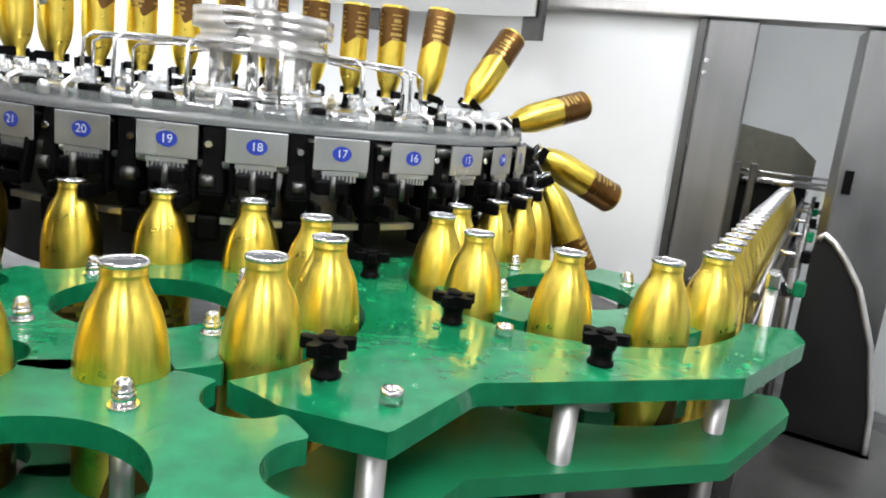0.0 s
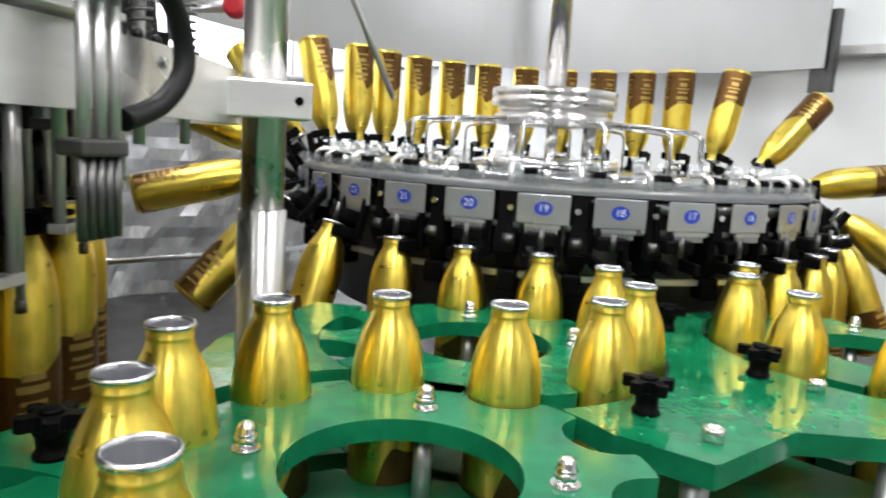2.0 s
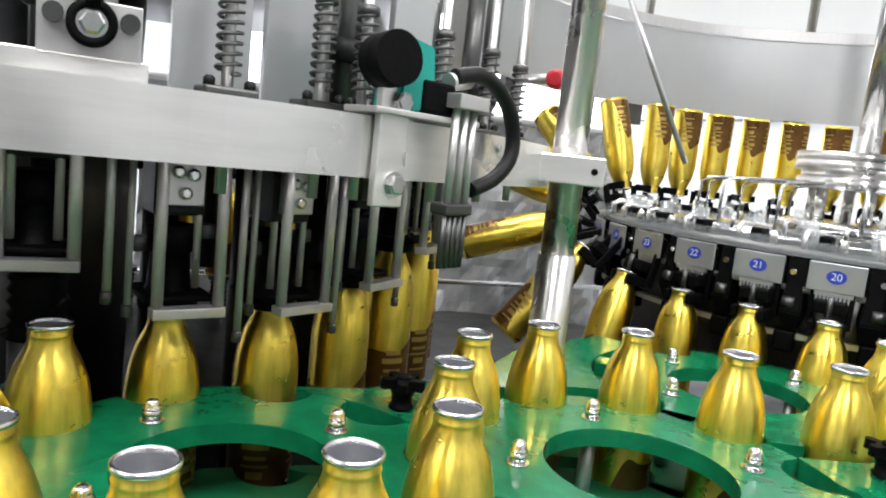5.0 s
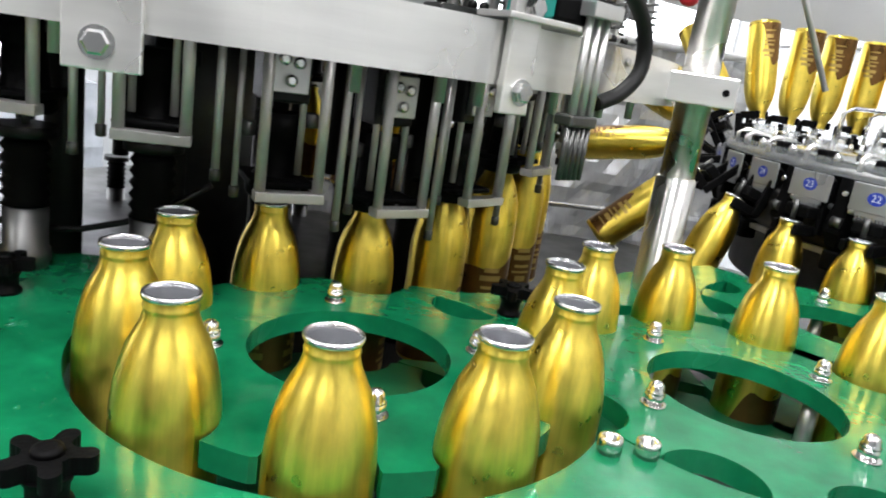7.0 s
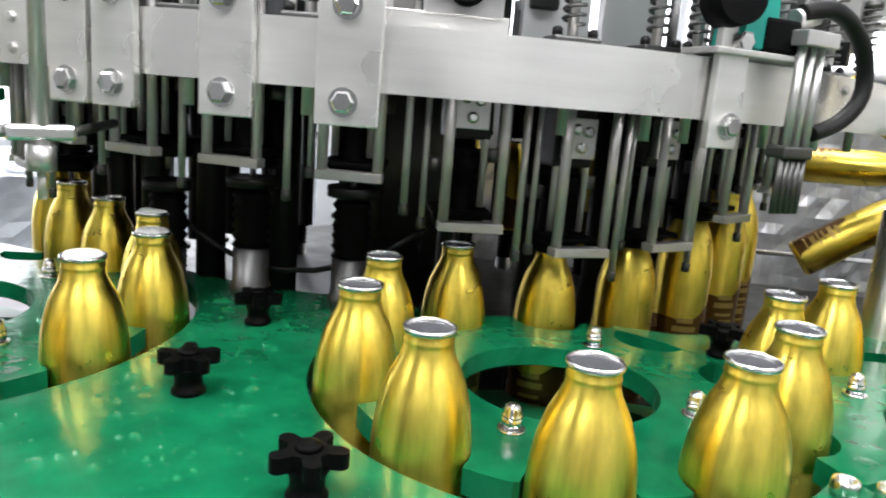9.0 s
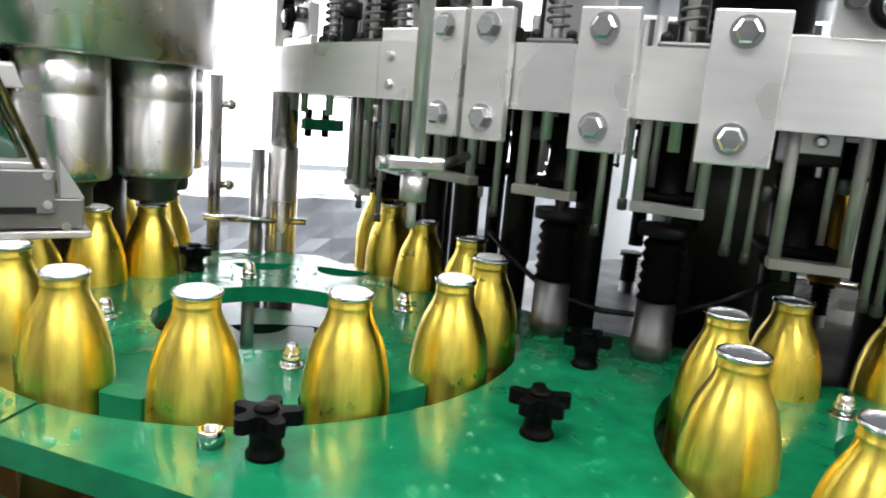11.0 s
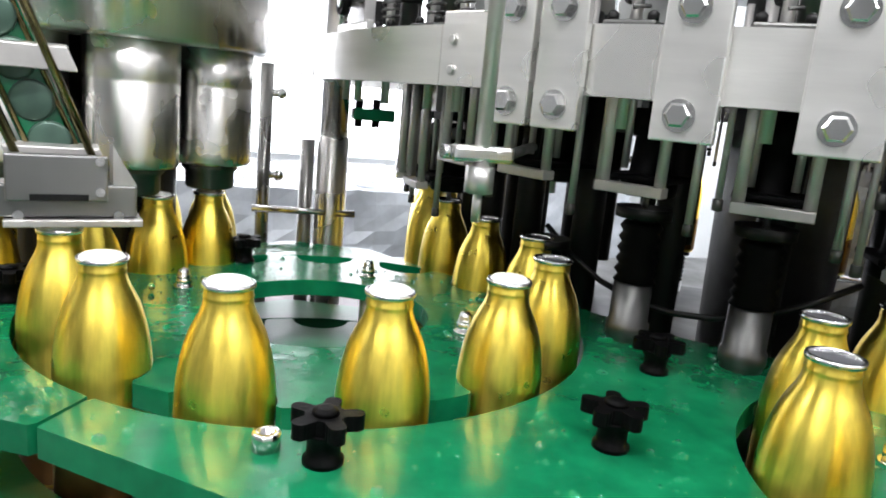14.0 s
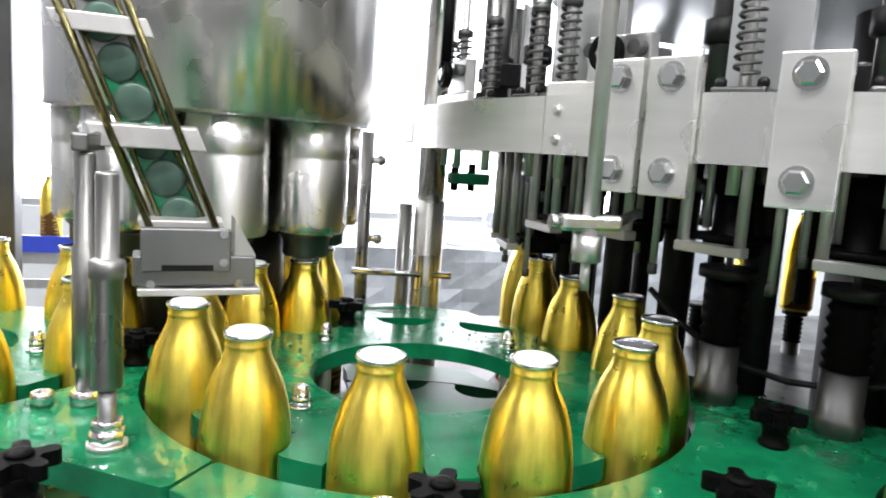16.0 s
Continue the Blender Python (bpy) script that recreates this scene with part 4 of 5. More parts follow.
for a in (25, 60, 95, 130, 165):
    part("hanger", rod(B(), on(cR, 0.803, a, 0.717), on(cR, 0.803, a, 1.6), 0.014), STEEL, cover)
    part("stay", box(B(), 0.812, 0.83, -0.03, 0.03, 0.40, 0.60, Matrix.Translation((*cR, 0)) @ Matrix.Rotation(radians(a), 4, "Z")), STEEL_D, cover)
rp = thing("water_pipe", "thin white pipe with a red tap behind the column", "pipe")
part("pipe", rod(B(), (-0.610, 1.278, 0.423), (-0.515, 1.198, 0.417), 0.010, 14), STEEL, rp)
part("tap", lathe(B(), [(0.011, -0.016), (0.018, -0.014), (0.020, 0.0), (0.018, 0.014), (0.011, 0.016)], 16), RED, rp, "red plastic tap").matrix_basis = Matrix.Translation((-0.515, 1.198, 0.417)) @ Matrix.Rotation(radians(90), 4, "X")
part("riser", rod(B(), (-0.610, 1.278, 0.423), (-0.610, 1.278, 0.75), 0.012, 14), STEEL, rp)
wand = thing("spray_wand", "thin pale rod leaning beside the column", "rod")
part("rod", rod(B(), (-0.40, 0.99, 0.60), (-0.245, 1.02, 0.275), 0.0045), STEEL, wand)

# ---------------------------------------------------------------- capper
cap = thing("capper_turret", "large polished stainless capper turret with capping heads", "capper")
part("drum", lathe(B(), [(0.13, 0.240), (0.184, 0.240), (0.189, 0.244), (0.189, 0.80), (0.02, 0.80)], 96), STEEL_V, cap)
for k in range(8):
    a = phase_of(SECOND, OFFSET_2, 2) + k * 45
    x, y, _ = on((0, 0), RK, a)
    hd = part("capping_head", lathe(B(), [(0.032, 0.1145), (0.0425, 0.1155), (0.045, 0.119), (0.0455, 0.128), (0.0455, 0.1985), (0.0445, 0.2005), (0.0455, 0.2025), (0.0455, 0.2395)], 48, x, y), STEEL_V, cap)
    part("chuck", lathe(B(), [(0.019, 0.086), (0.025, 0.087), (0.027, 0.090), (0.027, 0.106), (0.031, 0.110), (0.031, 0.1145)], 24, x, y), STEEL_D, hd)
part("shaft", lathe(B(), [(0.085, FOOT - 0.05), (0.085, 0.240)], 40), DARK, cap)
cap_way = lambda t: Matrix.Translation((*cK, 0)) @ Matrix.Rotation(SPEED / RK * t, 4, "Z")
cap.matrix_basis = cap_way(0)
MOVERS.append((cap, cap_way))


# ---------------------------------------------------------------- fittings on the filler ring
def at_ring(deg, r=0.72):
    return Matrix.Translation((*cF, 0)) @ Matrix.Rotation(radians(deg), 4, "Z") @ Matrix.Translation((r, 0, 0))


def helix(bm, m, r, wire, z0, z1, turns):
    n = turns * 10
    pts = [m @ Vector((r * math.cos(2 * math.pi * i / 10), r * math.sin(2 * math.pi * i / 10), z0 + (z1 - z0) * i / n)) for i in range(n + 1)]
    return tube(bm, pts, wire, 6)


m = at_ring(-21.6, 0.715)
sensor = thing("limit_switch", "teal and black limit switch on a steel bracket", "switch")
part("bracket", box(B(), -0.02, 0.02, -0.045, 0.075, 0.272, 0.277, m, bevel=0.001), STEEL, sensor)
bm = B()
vs = [bm.verts.new(m @ Vector(p)) for p in ((0.016, -0.020, 0.2775), (0.016, 0.022, 0.2775), (0.016, 0.016, 0.330), (0.016, -0.014, 0.334), (-0.016, -0.020, 0.2775), (-0.016, 0.022, 0.2775), (-0.016, 0.016, 0.330), (-0.016, -0.014, 0.334))]
for q in ((0, 1, 2, 3), (7, 6, 5, 4), (0, 4, 5, 1), (1, 5, 6, 2), (2, 6, 7, 3), (3, 7, 4, 0)):
    bm.faces.new([vs[k] for k in q])
bmesh.ops.bevel(bm, geom=list(bm.edges), offset=0.002, segments=2, affect="EDGES")
part("housing", bm, TEAL, sensor, "teal plastic housing")
part("base_box", box(B(), -0.014, 0.0185, 0.004, 0.042, 0.2775, 0.304, m, bevel=0.003), BLACK, sensor)
part("knob", rod(B(), m @ Vector((0.0, -0.028, 0.312)), m @ Vector((0.026, -0.032, 0.314)), 0.021, 24), BLACK, sensor, "round black knob")
part("gland", rod(B(), m @ Vector((0.010, 0.040, 0.306)), m @ Vector((0.010, 0.064, 0.312)), 0.008, 16), STEEL, sensor)

hose = thing("hose", "thick black corrugated hose bent down behind the ring", "hose")
pts = [on(cF, 0.73, -18.2, 0.311), on(cF, 0.735, -16.0, 0.317), on(cF, 0.735, -13.6, 0.310), on(cF, 0.735, -11.6, 0.293), on(cF, 0.735, -10.5, 0.270), on(cF, 0.735, -10.7, 0.248), on(cF, 0.73, -12.2, 0.228), on(cF, 0.725, -14.8, 0.216)]
fine = []
for i in range(len(pts) - 1):
    p0, p1, p2, p3 = (Vector(pts[max(0, min(len(pts) - 1, i + o))]) for o in (-1, 0, 1, 2))
    for j in range(8):
        u = j / 8
        fine.append(0.5 * ((2 * p1) + (p2 - p0) * u + (2 * p0 - 5 * p1 + 4 * p2 - p3) * u * u + (3 * p1 - p0 - 3 * p2 + p3) * u ** 3))
bm = B()
tube(bm, fine, 0.0072, 14)
part("tube", bm, RUBBER, hose)

cylm = at_ring(-17.6, 0.735)
pneu = thing("air_cylinder", "small stainless air cylinder with guide rods on the ring", "air cylinder")
part("top_block", box(B(), -0.014, 0.014, -0.020, 0.020, 0.285, 0.297, cylm, bevel=0.001), STEEL, pneu)
for y in (-0.012, 0.0, 0.012):
    part("guide_rod", rod(B(), cylm @ Vector((0.004, y, 0.205)), cylm @ Vector((0.004, y, 0.286)), 0.0036), STEEL, pneu)
part("bottom_block", box(B(), -0.010, 0.010, -0.018, 0.018, 0.196, 0.206, cylm, bevel=0.002), STEEL_D, pneu)
for y in (-0.014, -0.007, 0.0, 0.007, 0.014):
    part("bristle_rod", rod(B(), cylm @ Vector((0.004, y, 0.150)), cylm @ Vector((0.004, y, 0.197)), 0.0028), STEEL_D, pneu)


# springs, levers and upright panels standing on the ring
def valve_top(deg, wide):
    t = thing("valve_spring", "steel coil spring on a rod above the filler ring", "spring", "valve springs")
    mm = at_ring(deg, 0.675)
    part("rod", rod(B(), mm @ Vector((0, 0, 0.20)), mm @ Vector((0, 0, 0.46)), 0.0045), STEEL, t)
    part("spring", helix(B(), mm, 0.0085, 0.0016, 0.286, 0.352, 9), STEEL_D, t)
    part("foot", box(B(), -0.014, 0.014, -0.020, 0.020, 0.270, 0.277, mm, bevel=0.002), STEEL_D, t)
    for y in (-0.015, 0.015):
        part("foot_screw", lathe(B(), [(0.0042, 0.277), (0.0042, 0.282), (0.002, 0.284)], 10, 0.006, y), DARK, t).matrix_basis = mm
    part("seat", lathe(B(), [(0.0075, 0.352), (0.0095, 0.353), (0.0095, 0.359), (0.006, 0.361)], 16), STEEL_D, t).matrix_basis = mm
    if wide:
        part("panel", box(B(), -0.045, -0.037, -0.030, 0.030, 0.268, 0.44, mm, bevel=0.001), GREYPANEL, t)


for k, d in enumerate((-76.5, -72.8, -58.5, -50.0, -32.5, -26.0, -22.5, -14.0, -6.0, 3.0, -84.0, -92.0, -100.0)):
    valve_top(d, k in (1, 2, 4, 5, 7))


def roller_lever(deg):
    t = thing("roller_lever", "black roller lever with a bright bolt above the ring", "lever", "roller levers")
    mm = at_ring(deg, 0.706)
    part("arm", rod(B(), mm @ Vector((0.004, 0, 0.310)), mm @ Vector((0.004, 0.002, 0.40)), 0.006), BLACK, t)
    bm = B()
    lathe(bm, [(0.009, -0.004), (0.0145, -0.004), (0.0145, 0.004), (0.009, 0.004), (0.009, -0.004)], 24, cap=(False, False))
    bm.transform(mm @ Matrix.Translation((0.004, 0, 0.302)) @ Matrix.Rotation(radians(90), 4, "Y"))
    part("roller", bm, BLACK, t)
    part("bolt", hexhead(B(), mm @ Vector((0.004, 0, 0.302)), mm.to_3x3() @ Vector((1, 0, 0)), 0.0075, 0.006), CHROME, t)
    part("block", box(B(), -0.022, -0.010, -0.030, 0.030, 0.282, 0.318, mm, bevel=0.001), STEEL, t)
    for y in (-0.021, 0.022):
        part("pin", rod(B(), mm @ Vector((-0.012, y, 0.306)), mm @ Vector((0.0, y, 0.306)), 0.006), STEEL_D, t)
    part("ramp", box(B(), -0.02, -0.012, -0.075, 0.035, 0.266, 0.284, mm, bevel=0.001), STEEL_H, t)


for d in (-40.2, -88.0, -66.5):
    roller_lever(d)

# upright bar with a hexagon nut in front of the ring
px, py = -0.763, -0.083
probe = thing("level_probe", "slim bright steel rod with a clamp and hexagon nut", "probe")
part("rod", rod(B(), (px, py, 0.165), (px, py, 0.62), 0.0058, 20), ROD, probe)
part("nut", lathe(B(), [(0.0105, 0.146), (0.0105, 0.165)], 6, px, py), STEEL, probe)
part("tip", rod(B(), (px, py, 0.125), (px, py, 0.147), 0.0035), STEEL, probe)
part("cross_clamp", box(B(), px - 0.006, px + 0.006, py - 0.024, py + 0.024, 0.168, 0.180, bevel=0.003), CHROME, probe)
part("clamp_screw", rod(B(), (px - 0.002, py - 0.030, 0.174), (px - 0.002, py - 0.024, 0.174), 0.005), CHROME, probe)
part("arm", rod(B(), (px, py + 0.02, 0.174), (px - 0.06, py + 0.075, 0.178), 0.004), STEEL_D, probe)

# spray post beside the outfeed column
sp = thing("spray_post", "thin stainless post with two spray nozzles", "spray post")
part("post", rod(B(), (-1.380, -0.143, FLOOR_Z + 0.8), (-1.380, -0.143, 0.240), 0.0100, 20), POST, sp)
for z in (0.198, 0.078):
    part("nozzle", rod(B(), (-1.378, -0.141, z), (-1.371, -0.115, z), 0.0055), CHROME, sp)
    part("nozzle_nut", lathe(B(), [(0.009, -0.004), (0.009, 0.004)], 6), CHROME, sp).matrix_basis = Matrix.Translation((-1.373, -0.122, z)) @ Matrix.Rotation(radians(-90), 4, "X") @ Matrix.Rotation(radians(14), 4, "Y")
part("cross_rod", rod(B(), (-1.366, -0.160, 0.029), (-1.333, -0.012, 0.029), 0.0055), CHROME, sp)
sp2 = thing("spray_post", "thin stainless post behind the capper", "spray post")
part("post", rod(B(), (-1.44, -0.20, FLOOR_Z + 0.8), (-1.44, -0.20, 0.50), 0.011, 20), STEEL, sp2)
sh = thing("support_post", "short stainless post against the outfeed column", "post")
part("shaft", rod(B(), (-1.368, -0.081, FLOOR_Z + 0.8), (-1.368, -0.081, 0.135), 0.011, 20), POST, sh)
gr = thing("guide_shoe", "small green plastic shoe with black screws beside the column", "guide shoe")
part("shoe", box(B(), -1.36, -1.335, -0.022, 0.042, 0.170, 0.188, bevel=0.003), GREEN, gr)
for y in (-0.012, 0.015):
    part("screw", rod(B(), (-1.347, y, 0.160), (-1.347, y, 0.202), 0.006), BLACK, gr)

# ---------------------------------------------------------------- cap chute and its post
fp = thing("chute_post", "stainless post with nuts on the green plate", "post")
bx_, by_ = -0.816, -0.409
part("thread", rod(B(), (bx_, by_, -0.03), (bx_, by_, 0.046), 0.0062, 16), PILLAR, fp)
part("nut", lathe(B(), [(0.0125, 0.003), (0.0125, 0.012), (0.011, 0.0125)], 6, bx_, by_), CHROME, fp)
part("lock_nut", lathe(B(), [(0.0110, 0.0127), (0.0110, 0.019), (0.010, 0.0195)], 6, bx_, by_), CHROME, fp)
part("washer", lathe(B(), [(0.0135, 0.0), (0.0135, 0.003)], 20, bx_, by_), STEEL, fp)
part("sleeve", lathe(B(), [(0.009, 0.042), (0.0102, 0.044), (0.0102, 0.118), (0.0118, 0.119), (0.0118, 0.130), (0.0090, 0.132), (0.0075, 0.133), (0.0075, 0.188), (0.0068, 0.190)], 24, bx_, by_), POST, fp)
fp2 = thing("chute_post", "second stainless post behind the cap chute", "post")
part("shaft", lathe(B(), [(0.0075, 0.0), (0.0075, 0.03), (0.0098, 0.032), (0.0098, 0.126), (0.0078, 0.128), (0.0078, 0.198), (0.007, 0.20)], 20, -0.900, -0.439), POST, fp2)
part("nut", lathe(B(), [(0.012, 0.0), (0.012, 0.012), (0.0105, 0.0125)], 6, -0.900, -0.439), CHROME, fp2)

chute = thing("cap_chute", "sloping chute of thin dark rods holding crown caps", "cap chute")
lo, hi = Vector((-0.940, -0.366, 0.128)), Vector((-0.940, -0.482, 0.42))
side = Vector((-0.10, 0.99, 0.0)).normalized()
depth = Vector((-0.93, -0.10, 0.1)).normalized()
fall = (hi - lo).normalized()
for a in (-0.0265, 0.0265):
    for b in (-0.004, 0.013):
        part("guide_rod", rod(B(), lo + side * a + depth * b, hi + side * a + depth * b, 0.0031, 10), BRASS, chute, "thin dark brass guide rod")
    part("side_rail", rod(B(), lo + side * a * 0.66 + depth * 0.014, hi + side * a * 0.66 + depth * 0.014, 0.0022, 8), BRASS, chute)
slope = Matrix.Translation(lo) @ Matrix(((depth.x, side.x, fall.x, 0), (depth.y, side.y, fall.y, 0), (depth.z, side.z, fall.z, 0), (0, 0, 0, 1)))
for d, w, h in ((0.012, 0.034, 0.007), (0.092, 0.043, 0.010), (0.186, 0.036, 0.008), (0.262, 0.040, 0.008)):
    cp = part("cross_plate", box(B(), -0.003, 0.018, -w, w, d - h, d + h, slope, bevel=0.0012), ROD, chute, "satin steel cross plate")
    part("screw", rod(B(), slope @ Vector((-0.006, -w + 0.006, d)), slope @ Vector((-0.003, -w + 0.006, d)), 0.003, 10), CHROME, cp)
part("backing_strip", box(B(), 0.016, 0.019, -0.021, 0.021, 0.0, 0.150, slope), GREEN, chute, "green plastic strip between the rods")
part("upper_strip", box(B(), 0.016, 0.019, -0.021, 0.021, 0.152, 0.30, slope), PILLAR, chute, "dull steel strip between the rods")
crown = None
for k in range(9):
    cm_ = slope @ Matrix.Translation((0.0145, 0.0, 0.020 + 0.0335 * k)) @ Matrix.Rotation(radians(-90), 4, "Y")
    if crown is None:
        crown = part("crown_cap", lathe(B(), [(0.0158, -0.001), (0.0166, 0.0), (0.0158, 0.0022), (0.0140, 0.0034), (0.001, 0.0036)], 21), CAPS, chute, "pale green-grey crown cap")
        crown.matrix_basis = cm_
    else:
        share("crown_cap", crown.data, chute, cm_)
pick = thing("cap_pickup", "flat steel cap pick-up block over the star wheel", "cap pick-up")
mm = Matrix.Translation((-0.938, -0.360, 0.0)) @ Matrix.Rotation(radians(97), 4, "Z")
part("block", box(B(), -0.050, 0.048, -0.016, 0.016, 0.092, 0.118, mm, bevel=0.002), PILLAR, pick)
part("front_plate", box(B(), -0.044, 0.026, -0.026, -0.0165, 0.106, 0.142, mm, bevel=0.0015), PILLAR, pick, "worn satin steel front plate")
part("front_slot", box(B(), -0.028, 0.012, -0.0275, -0.0262, 0.107, 0.112, mm), DARK, pick)
for x, z in ((0.020, 0.114), (0.020, 0.138)):
    part("plate_screw", rod(B(), mm @ Vector((x, -0.029, z)), mm @ Vector((x, -0.026, z)), 0.0035), CHROME, pick)
part("lower_plate", box(B(), -0.046, 0.052, -0.022, 0.022, 0.085, 0.091, mm, bevel=0.001), ROD, pick)
for x in (-0.036, 0.034):
    part("screw", rod(B(), mm @ Vector((x, -0.0185, 0.094)), mm @ Vector((x, -0.0165, 0.094)), 0.004), CHROME, pick)
bm = B()
vs = [bm.verts.new(mm @ Vector(p)) for p in ((0.030, -0.016, 0.118), (0.048, -0.016, 0.118), (0.030, -0.016, 0.150), (0.030, 0.016, 0.118), (0.048, 0.016, 0.118), (0.030, 0.016, 0.150))]
for q in ((0, 1, 2), (5, 4, 3), (0, 3, 4, 1), (1, 4, 5, 2), (2, 5, 3, 0)):
    bm.faces.new([vs[k] for k in q])
part("gusset", bm, STEEL, pick)
arm = thing("chute_bracket", "flat steel bracket holding the cap chute to its posts", "bracket")
part("bar", box(B(), -0.955, -0.885, -0.446, -0.434, 0.200, 0.214, bevel=0.002), POST, arm)

# dark upright beside the capper
upr = thing("machine_post", "dark steel upright beside the capper turret", "post")
part("post", box(B(), -0.02, 0.02, -0.02, 0.02, FLOOR_Z + 0.80, 0.70, Matrix.Translation((-1.507, -0.670, 0)), bevel=0.003), STEEL_D, upr)

# ---------------------------------------------------------------- enclosure at the infeed
u = Vector((0.73, -0.683, 0)).normalized()
base = Vector((1.222, 1.537, 0))
em = Matrix.Translation(base) @ Matrix.Rotation(math.atan2(u.y, u.x), 4, "Z")
enc = thing("enclosure_wall", "white panel wall of the machine enclosure with steel frame", "enclosure")
part("panel", box(B(), -2.5, -0.02, 0.03, 0.05, FLOOR_Z, 0.505, em), WHITE, enc)
part("edge_trim", box(B(), -0.022, 0.0, 0.0, 0.06, FLOOR_Z, 0.505, em, bevel=0.003), STEEL_D, enc)
part("top_rail", box(B(), -2.5, 2.2, -0.01, 0.075, 0.508, 0.536, em, bevel=0.004), STEEL, enc)
part("upper_panel", box(B(), -2.5, 2.2, 0.02, 0.05, 0.538, 1.58, em), WHITE, enc)
pil = thing("pillar", "square stainless steel pillar of the enclosure", "pillar", "enclosure pillars")
part("post", box(B(), 0.002, 0.128, 0.0, 0.12, FLOOR_Z, 0.506, em, bevel=0.006), PILLAR, pil)
for z in (0.40, 0.37):
    part("hinge_screw", rod(B(), em @ Vector((0.012, -0.004, z)), em @ Vector((0.012, 0.002, z)), 0.006), CHROME, pil)
pil2 = thing("pillar", "square stainless steel pillar beside the conveyor opening", "pillar", "enclosure pillars")
part("post", box(B(), 0.375, 0.55, 0.0, 0.12, FLOOR_Z, 0.506, em, bevel=0.006), PILLAR, pil2)
part("latch", box(B(), 0.39, 0.41, -0.012, 0.0, 0.10, 0.16, em, bevel=0.002), BLACK, pil2)
hd = thing("conveyor_hood", "olive-grey steel hood over the conveyor outside the opening", "hood")
bm = B()
c0 = [(-0.03, 0.10), (0.02, 0.235), (0.16, 0.262), (0.32, 0.235), (0.40, 0.17), (0.40, 0.10)]
fr_, bk_ = ([bm.verts.new(em @ Vector((x, y, z - 0.005))) for x, z in c0] for y in (0.55, 1.0))
fr_, bk_ = list(fr_), list(bk_)
bm.faces.new(fr_)
bm.faces.new(list(reversed(bk_)))
for k in range(len(c0)):
    bm.faces.new((fr_[k], bk_[k], bk_[(k + 1) % len(c0)], fr_[(k + 1) % len(c0)]))
part("shell", bm, OLIVE, hd)
for x in (0.03, 0.07):
    part("stand", box(B(), x - 0.008, x + 0.008, 0.6, 0.62, FLOOR_Z, 0.10, em), STEEL_D, hd)

conv = thing("infeed_conveyor", "stainless bottle conveyor with guide rails entering the enclosure", "conveyor")
x0, y0, _ = on(cE, PITCH_R, 308)
cm = Matrix.Translation((x0, y0, 0)) @ Matrix.Rotation(radians(38), 4, "Z")
part("belt", box(B(), 0.03, 2.4, -0.042, 0.042, FOOT - 0.012, FOOT - 0.001, cm), STEEL_D, conv)
part("bed", box(B(), 0.03, 2.4, -0.06, 0.06, FOOT - 0.10, FOOT - 0.014, cm), STEEL_D, conv)
for s, z in ((-1, -0.03), (-1, 0.02), (1, -0.03), (1, 0.02)):
    part("guide_rail", rod(B(), cm @ Vector((0.10, s * 0.040, z)), cm @ Vector((2.4, s * 0.040, z)), 0.0055), STEEL_D, conv)
for k in range(6):
    part("rail_post", rod(B(), cm @ Vector((0.22 + 0.32 * k, -0.075, FOOT - 0.05)), cm @ Vector((0.22 + 0.32 * k, -0.075, 0.045)), 0.006), STEEL_D, conv)
    part("rail_clamp", rod(B(), cm @ Vector((0.22 + 0.32 * k, -0.085, 0.02)), cm @ Vector((0.22 + 0.32 * k, -0.038, 0.02)), 0.005), CHROME, conv)
    part("clamp_head", box(B(), 0.21 + 0.32 * k, 0.23 + 0.32 * k, -0.094, -0.078, 0.008, 0.030, cm, bevel=0.003), GREEN if k % 2 == 0 else BLACK, conv)
part("leg", box(B(), 1.9, 1.96, -0.05, 0.05, FLOOR_Z, FOOT - 0.1, cm), STEEL_D, conv)
fk = thing("rail_fork", "bright steel rail clamp arm beside the first bottles", "clamp")
part("arm", tube(B(), [cm @ Vector(p) for p in ((0.055, -0.058, 0.055), (0.085, -0.062, 0.050), (0.12, -0.068, 0.030), (0.16, -0.074, 0.022))], 0.0065, 10), CHROME, fk)
part("head", box(B(), 0.035, 0.062, -0.066, -0.050, 0.044, 0.066, cm, bevel=0.004), CHROME, fk)
part("stem", rod(B(), cm @ Vector((0.05, -0.058, -0.10)), cm @ Vector((0.05, -0.058, 0.045)), 0.007), STEEL, fk)
gd = thing("guard_plate", "black guard plate with a bright bent edge beside the conveyor", "guard")
gm = Matrix.Translation((0.809, 0.689, 0)) @ Matrix.Rotation(math.atan2(-0.827, 0.562), 4, "Z")
edge = [(-0.070, -0.32), (-0.070, 0.060), (-0.065, 0.080), (-0.057, 0.0875), (-0.043, 0.078), (-0.025, 0.057), (0.0, 0.020), (0.030, -0.06), (0.050, -0.16), (0.060, -0.32)]
bm = B()
fr_ = [bm.verts.new(gm @ Vector((x, 0.0, z))) for x, z in edge]
bk_ = [bm.verts.new(gm @ Vector((x, 0.006, z))) for x, z in edge]
bm.faces.new(fr_)
bm.faces.new(list(reversed(bk_)))
for k in range(len(edge)):
    bm.faces.new((fr_[k], bk_[k], bk_[(k + 1) % len(edge)], fr_[(k + 1) % len(edge)]))
part("plate", bm, RUBBER, gd)
part("edge_rod", tube(B(), [gm @ Vector((x, -0.003, z)) for x, z in edge[2:]], 0.0045, 10), STEEL, gd, "bright steel edge")
part("foot", box(B(), -0.07, 0.06, -0.02, 0.03, FLOOR_Z + 0.80, -0.31, gm), STEEL_D, gd)
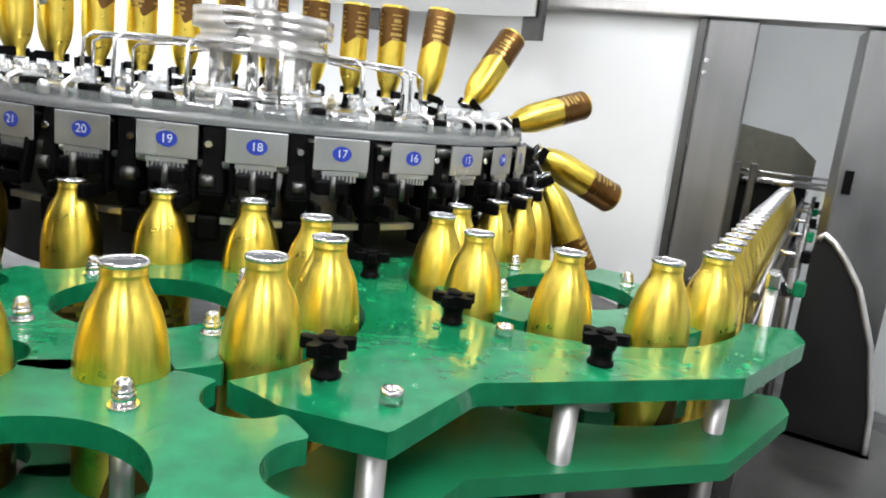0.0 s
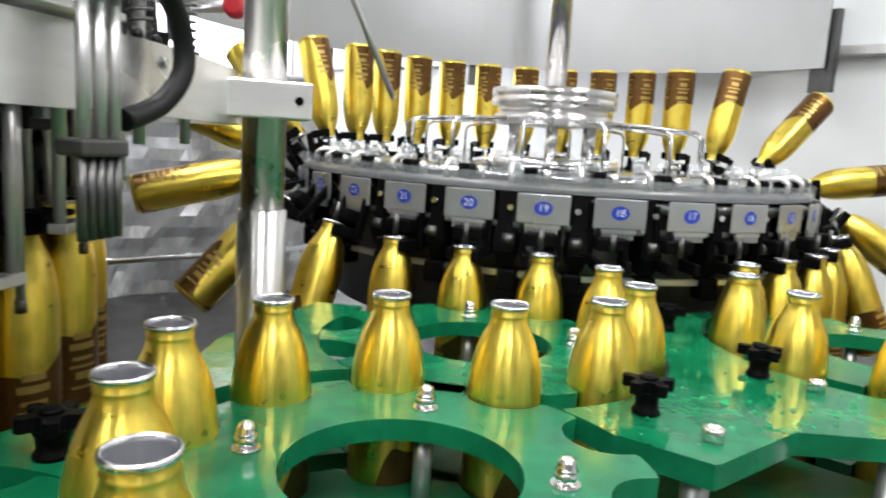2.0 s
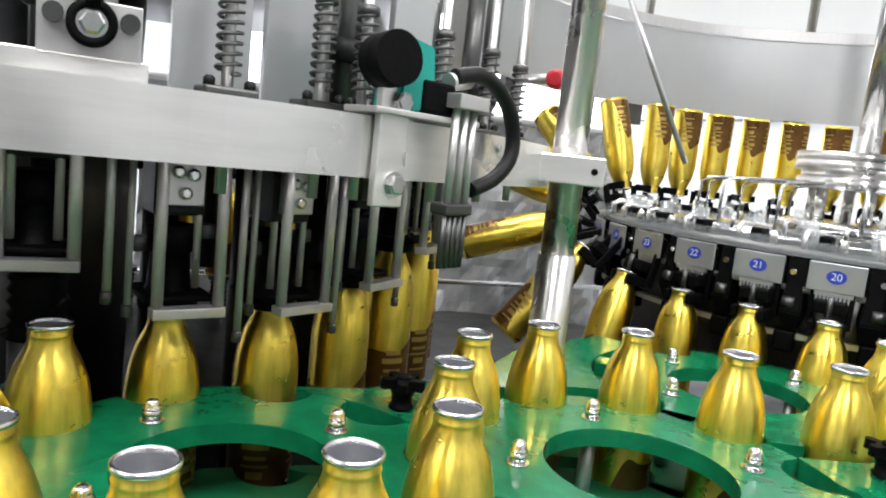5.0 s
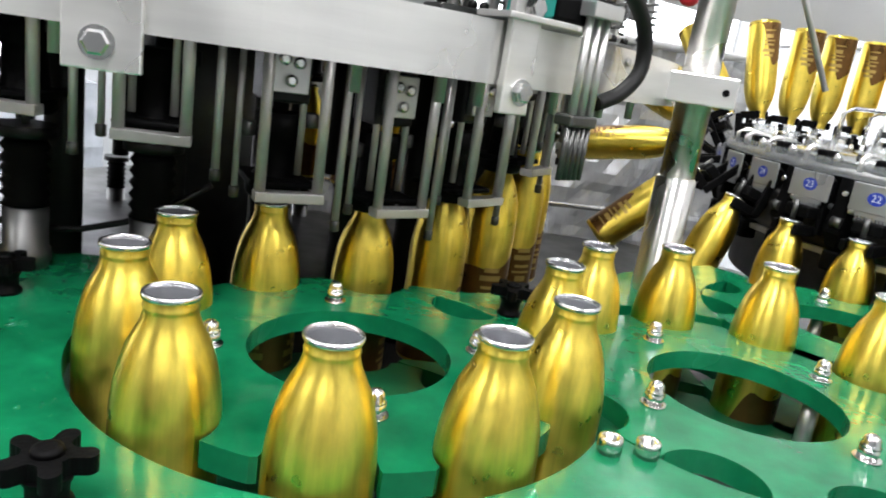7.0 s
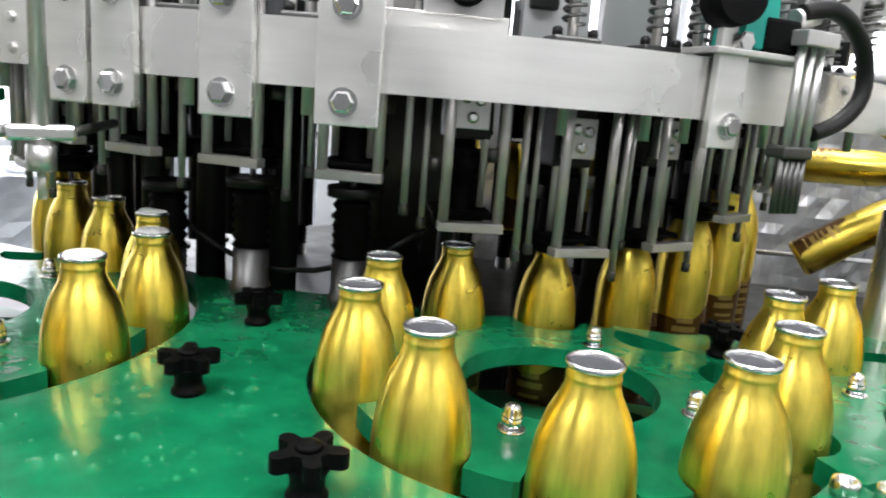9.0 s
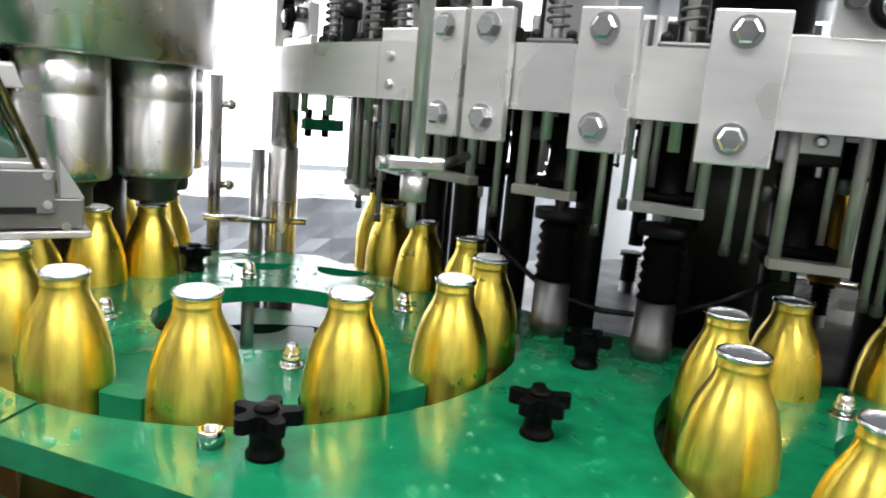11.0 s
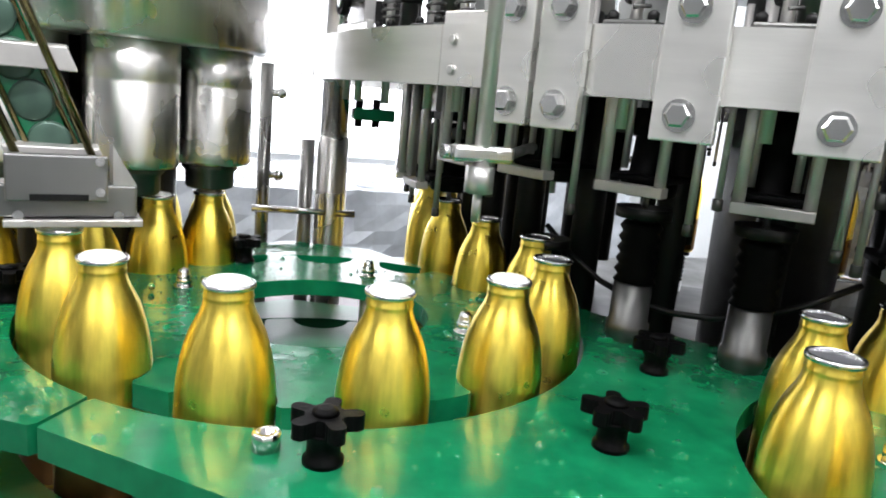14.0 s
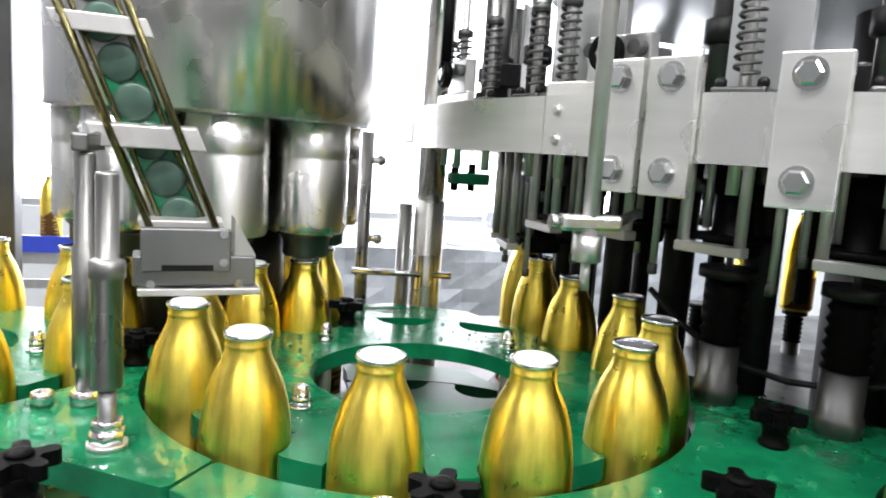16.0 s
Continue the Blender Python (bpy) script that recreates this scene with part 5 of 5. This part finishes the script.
rr_ = thing("roller_conveyor", "bright steel roller conveyor outside the enclosure opening", "conveyor")
for xa, xb, z, r in ((0.15, 0.45, 0.094, 0.011), (0.15, 0.45, 0.118, 0.004), (0.36, 0.45, 0.022, 0.008), (0.37, 0.45, -0.023, 0.008)):
    part("cross_bar", rod(B(), em @ Vector((xa, 0.30, z)), em @ Vector((xb, 0.30, z)), r, 14), CHROME, rr_)
part("upright", box(B(), 0.445, 0.475, 0.285, 0.315, FLOOR_Z, 0.14, em, bevel=0.003), STEEL_D, rr_)
part("upright", box(B(), 0.14, 0.165, 0.285, 0.315, FLOOR_Z, 0.14, em, bevel=0.003), STEEL_D, rr_)
part("upright", box(B(), 0.19, 0.21, 0.285, 0.315, FLOOR_Z, 0.14, em, bevel=0.003), STEEL_D, rr_)
# Added box for the dark background below the hood; door and handle invented.
cbn = thing("dark_backing", "dark box added for the dark background under the olive hood", "cabinet")
part("body", box(B(), -0.20, 0.42, 0.76, 0.98, FLOOR_Z, 0.094, em, bevel=0.004), DARK, cbn)
part("door", box(B(), -0.17, 0.39, 0.75, 0.758, FLOOR_Z + 0.1, 0.05, em, bevel=0.002), DARK, cbn)
part("handle", rod(B(), em @ Vector((0.30, 0.742, -0.10)), em @ Vector((0.30, 0.742, 0.0)), 0.006), CHROME, cbn)

# ---------------------------------------------------------------- beyond the machine
sg_ = thing("plastic_curtain", "crumpled grey plastic sheet hanging behind the rinser discharge", "curtain")
bm = B()
nx, nz = 70, 34
grid = [[None] * (nz + 1) for _ in range(nx + 1)]
pa, pb = Vector((-1.55, 1.20, 0)), Vector((-0.50, 2.15, 0))
for i in range(nx + 1):
    for k in range(nz + 1):
        p = pa.lerp(pb, i / nx) + Vector((0, 0, -0.62 + 0.98 * k / nz))
        n = noise.noise(Vector((p.x * 7, p.y * 7, p.z * 3))) * 0.05 + noise.noise(Vector((p.x * 24, p.y * 24, p.z * 19))) * 0.018
        grid[i][k] = bm.verts.new(p + Vector((0.7, -0.7, 0)) * n)
for i in range(nx):
    for k in range(nz):
        bm.faces.new((grid[i][k], grid[i + 1][k], grid[i + 1][k + 1], grid[i][k + 1]))
o = part("sheet", bm, SPLASH, sg_)
md = o.modifiers.new("thickness", "SOLIDIFY")
md.thickness = 0.003
part("rail", rod(B(), pa + Vector((0.10, -0.10, -0.10)), pb + Vector((0.10, -0.10, -0.10)), 0.008), CHROME, sg_)
part("top_rail", rod(B(), pa + Vector((0.02, -0.02, 0.37)), pb + Vector((0.02, -0.02, 0.37)), 0.012), STEEL, sg_)


def rumpled(name, x0, x1, y0, y1, z0, z1, material, label, category, seed):
    """A wrapped load with an uneven, folded surface."""
    bm = box(B(), x0, x1, y0, y1, z0, z1)
    bmesh.ops.subdivide_edges(bm, edges=bm.edges[:], cuts=14, use_grid_fill=True)
    for v in bm.verts:
        n = noise.noise(v.co * 5 + Vector((seed, 0, 0))) * 0.035 + noise.noise(v.co * 17 + Vector((seed, 3, 0))) * 0.014
        d = (v.co - Vector(((x0 + x1) / 2, (y0 + y1) / 2, (z0 + z1) / 2))).normalized()
        v.co += d * n
    t = thing(name, label, category, "wrapped loads")
    part("wrap", bm, material, t)
    for f in (0.3, 0.7):
        part("strap", box(B(), x0 - 0.045, x1 + 0.045, y0 + (y1 - y0) * f - 0.01, y0 + (y1 - y0) * f + 0.01, z1 + 0.03, z1 + 0.034), PALEBLUE, t)
    return t


rumpled("wrapped_load", -3.6, -2.7, -0.35, 0.75, -0.86, -0.12, WRAP, "low load in crumpled clear plastic wrap", "wrapped load", 1.0)
rumpled("wrapped_load", -3.7, -2.9, 0.85, 1.7, -0.86, -0.06, WRAP, "tall load in crumpled clear plastic wrap", "wrapped load", 5.0)
for k, (x, y) in enumerate(((-3.15, 0.2), (-3.3, 1.28))):
    p = thing("pallet", "plain wooden pallet under a wrapped load", "pallet", "pallets")
    for j in range(5):
        part("board", box(B(), x - 0.5, x + 0.5, y - 0.45 + 0.2 * j, y - 0.33 + 0.2 * j, FLOOR_Z + 0.10, FLOOR_Z + 0.125), OLIVE, p)
    for j in (-0.4, 0.0, 0.4):
        part("bearer", box(B(), x + j - 0.05, x + j + 0.05, y - 0.46, y + 0.6, FLOOR_Z, FLOOR_Z + 0.10), OLIVE, p)
far = thing("outfeed_conveyor", "far bottle conveyor with a bright blue side strip", "conveyor")
part("bed", box(B(), -3.05, -2.90, -2.4, -0.45, -0.24, -0.165), STEEL, far)
part("side_strip", box(B(), -2.898, -2.885, -2.4, -0.45, -0.20, -0.145), BLUE, far)
part("lower_rail", box(B(), -2.90, -2.88, -2.4, -0.45, -0.32, -0.29), STEEL, far)
for y in (-2.3, -1.4, -0.6):
    part("leg", box(B(), -3.0, -2.96, y - 0.02, y + 0.02, FLOOR_Z, -0.24), STEEL_D, far)
for y in (-0.95, -1.12, -1.34, -1.47, -1.72, -1.95):
    copy_thing(bottle, Matrix.Translation((-2.975, y, -0.165)))

# cable looped under the filler
cb = thing("cable", "thin dark blue cable hanging under the filler", "cable")
pts = [Vector(on(cF, 0.52 - 0.0 * k, -74 + 4.2 * k, 0.0)) + Vector((0, 0, 0.03 + 0.012 * (k - 4) ** 2 * 0.3)) for k in range(9)]
part("lead", tube(B(), pts, 0.0032, 8), RUBBER, cb)

motions()
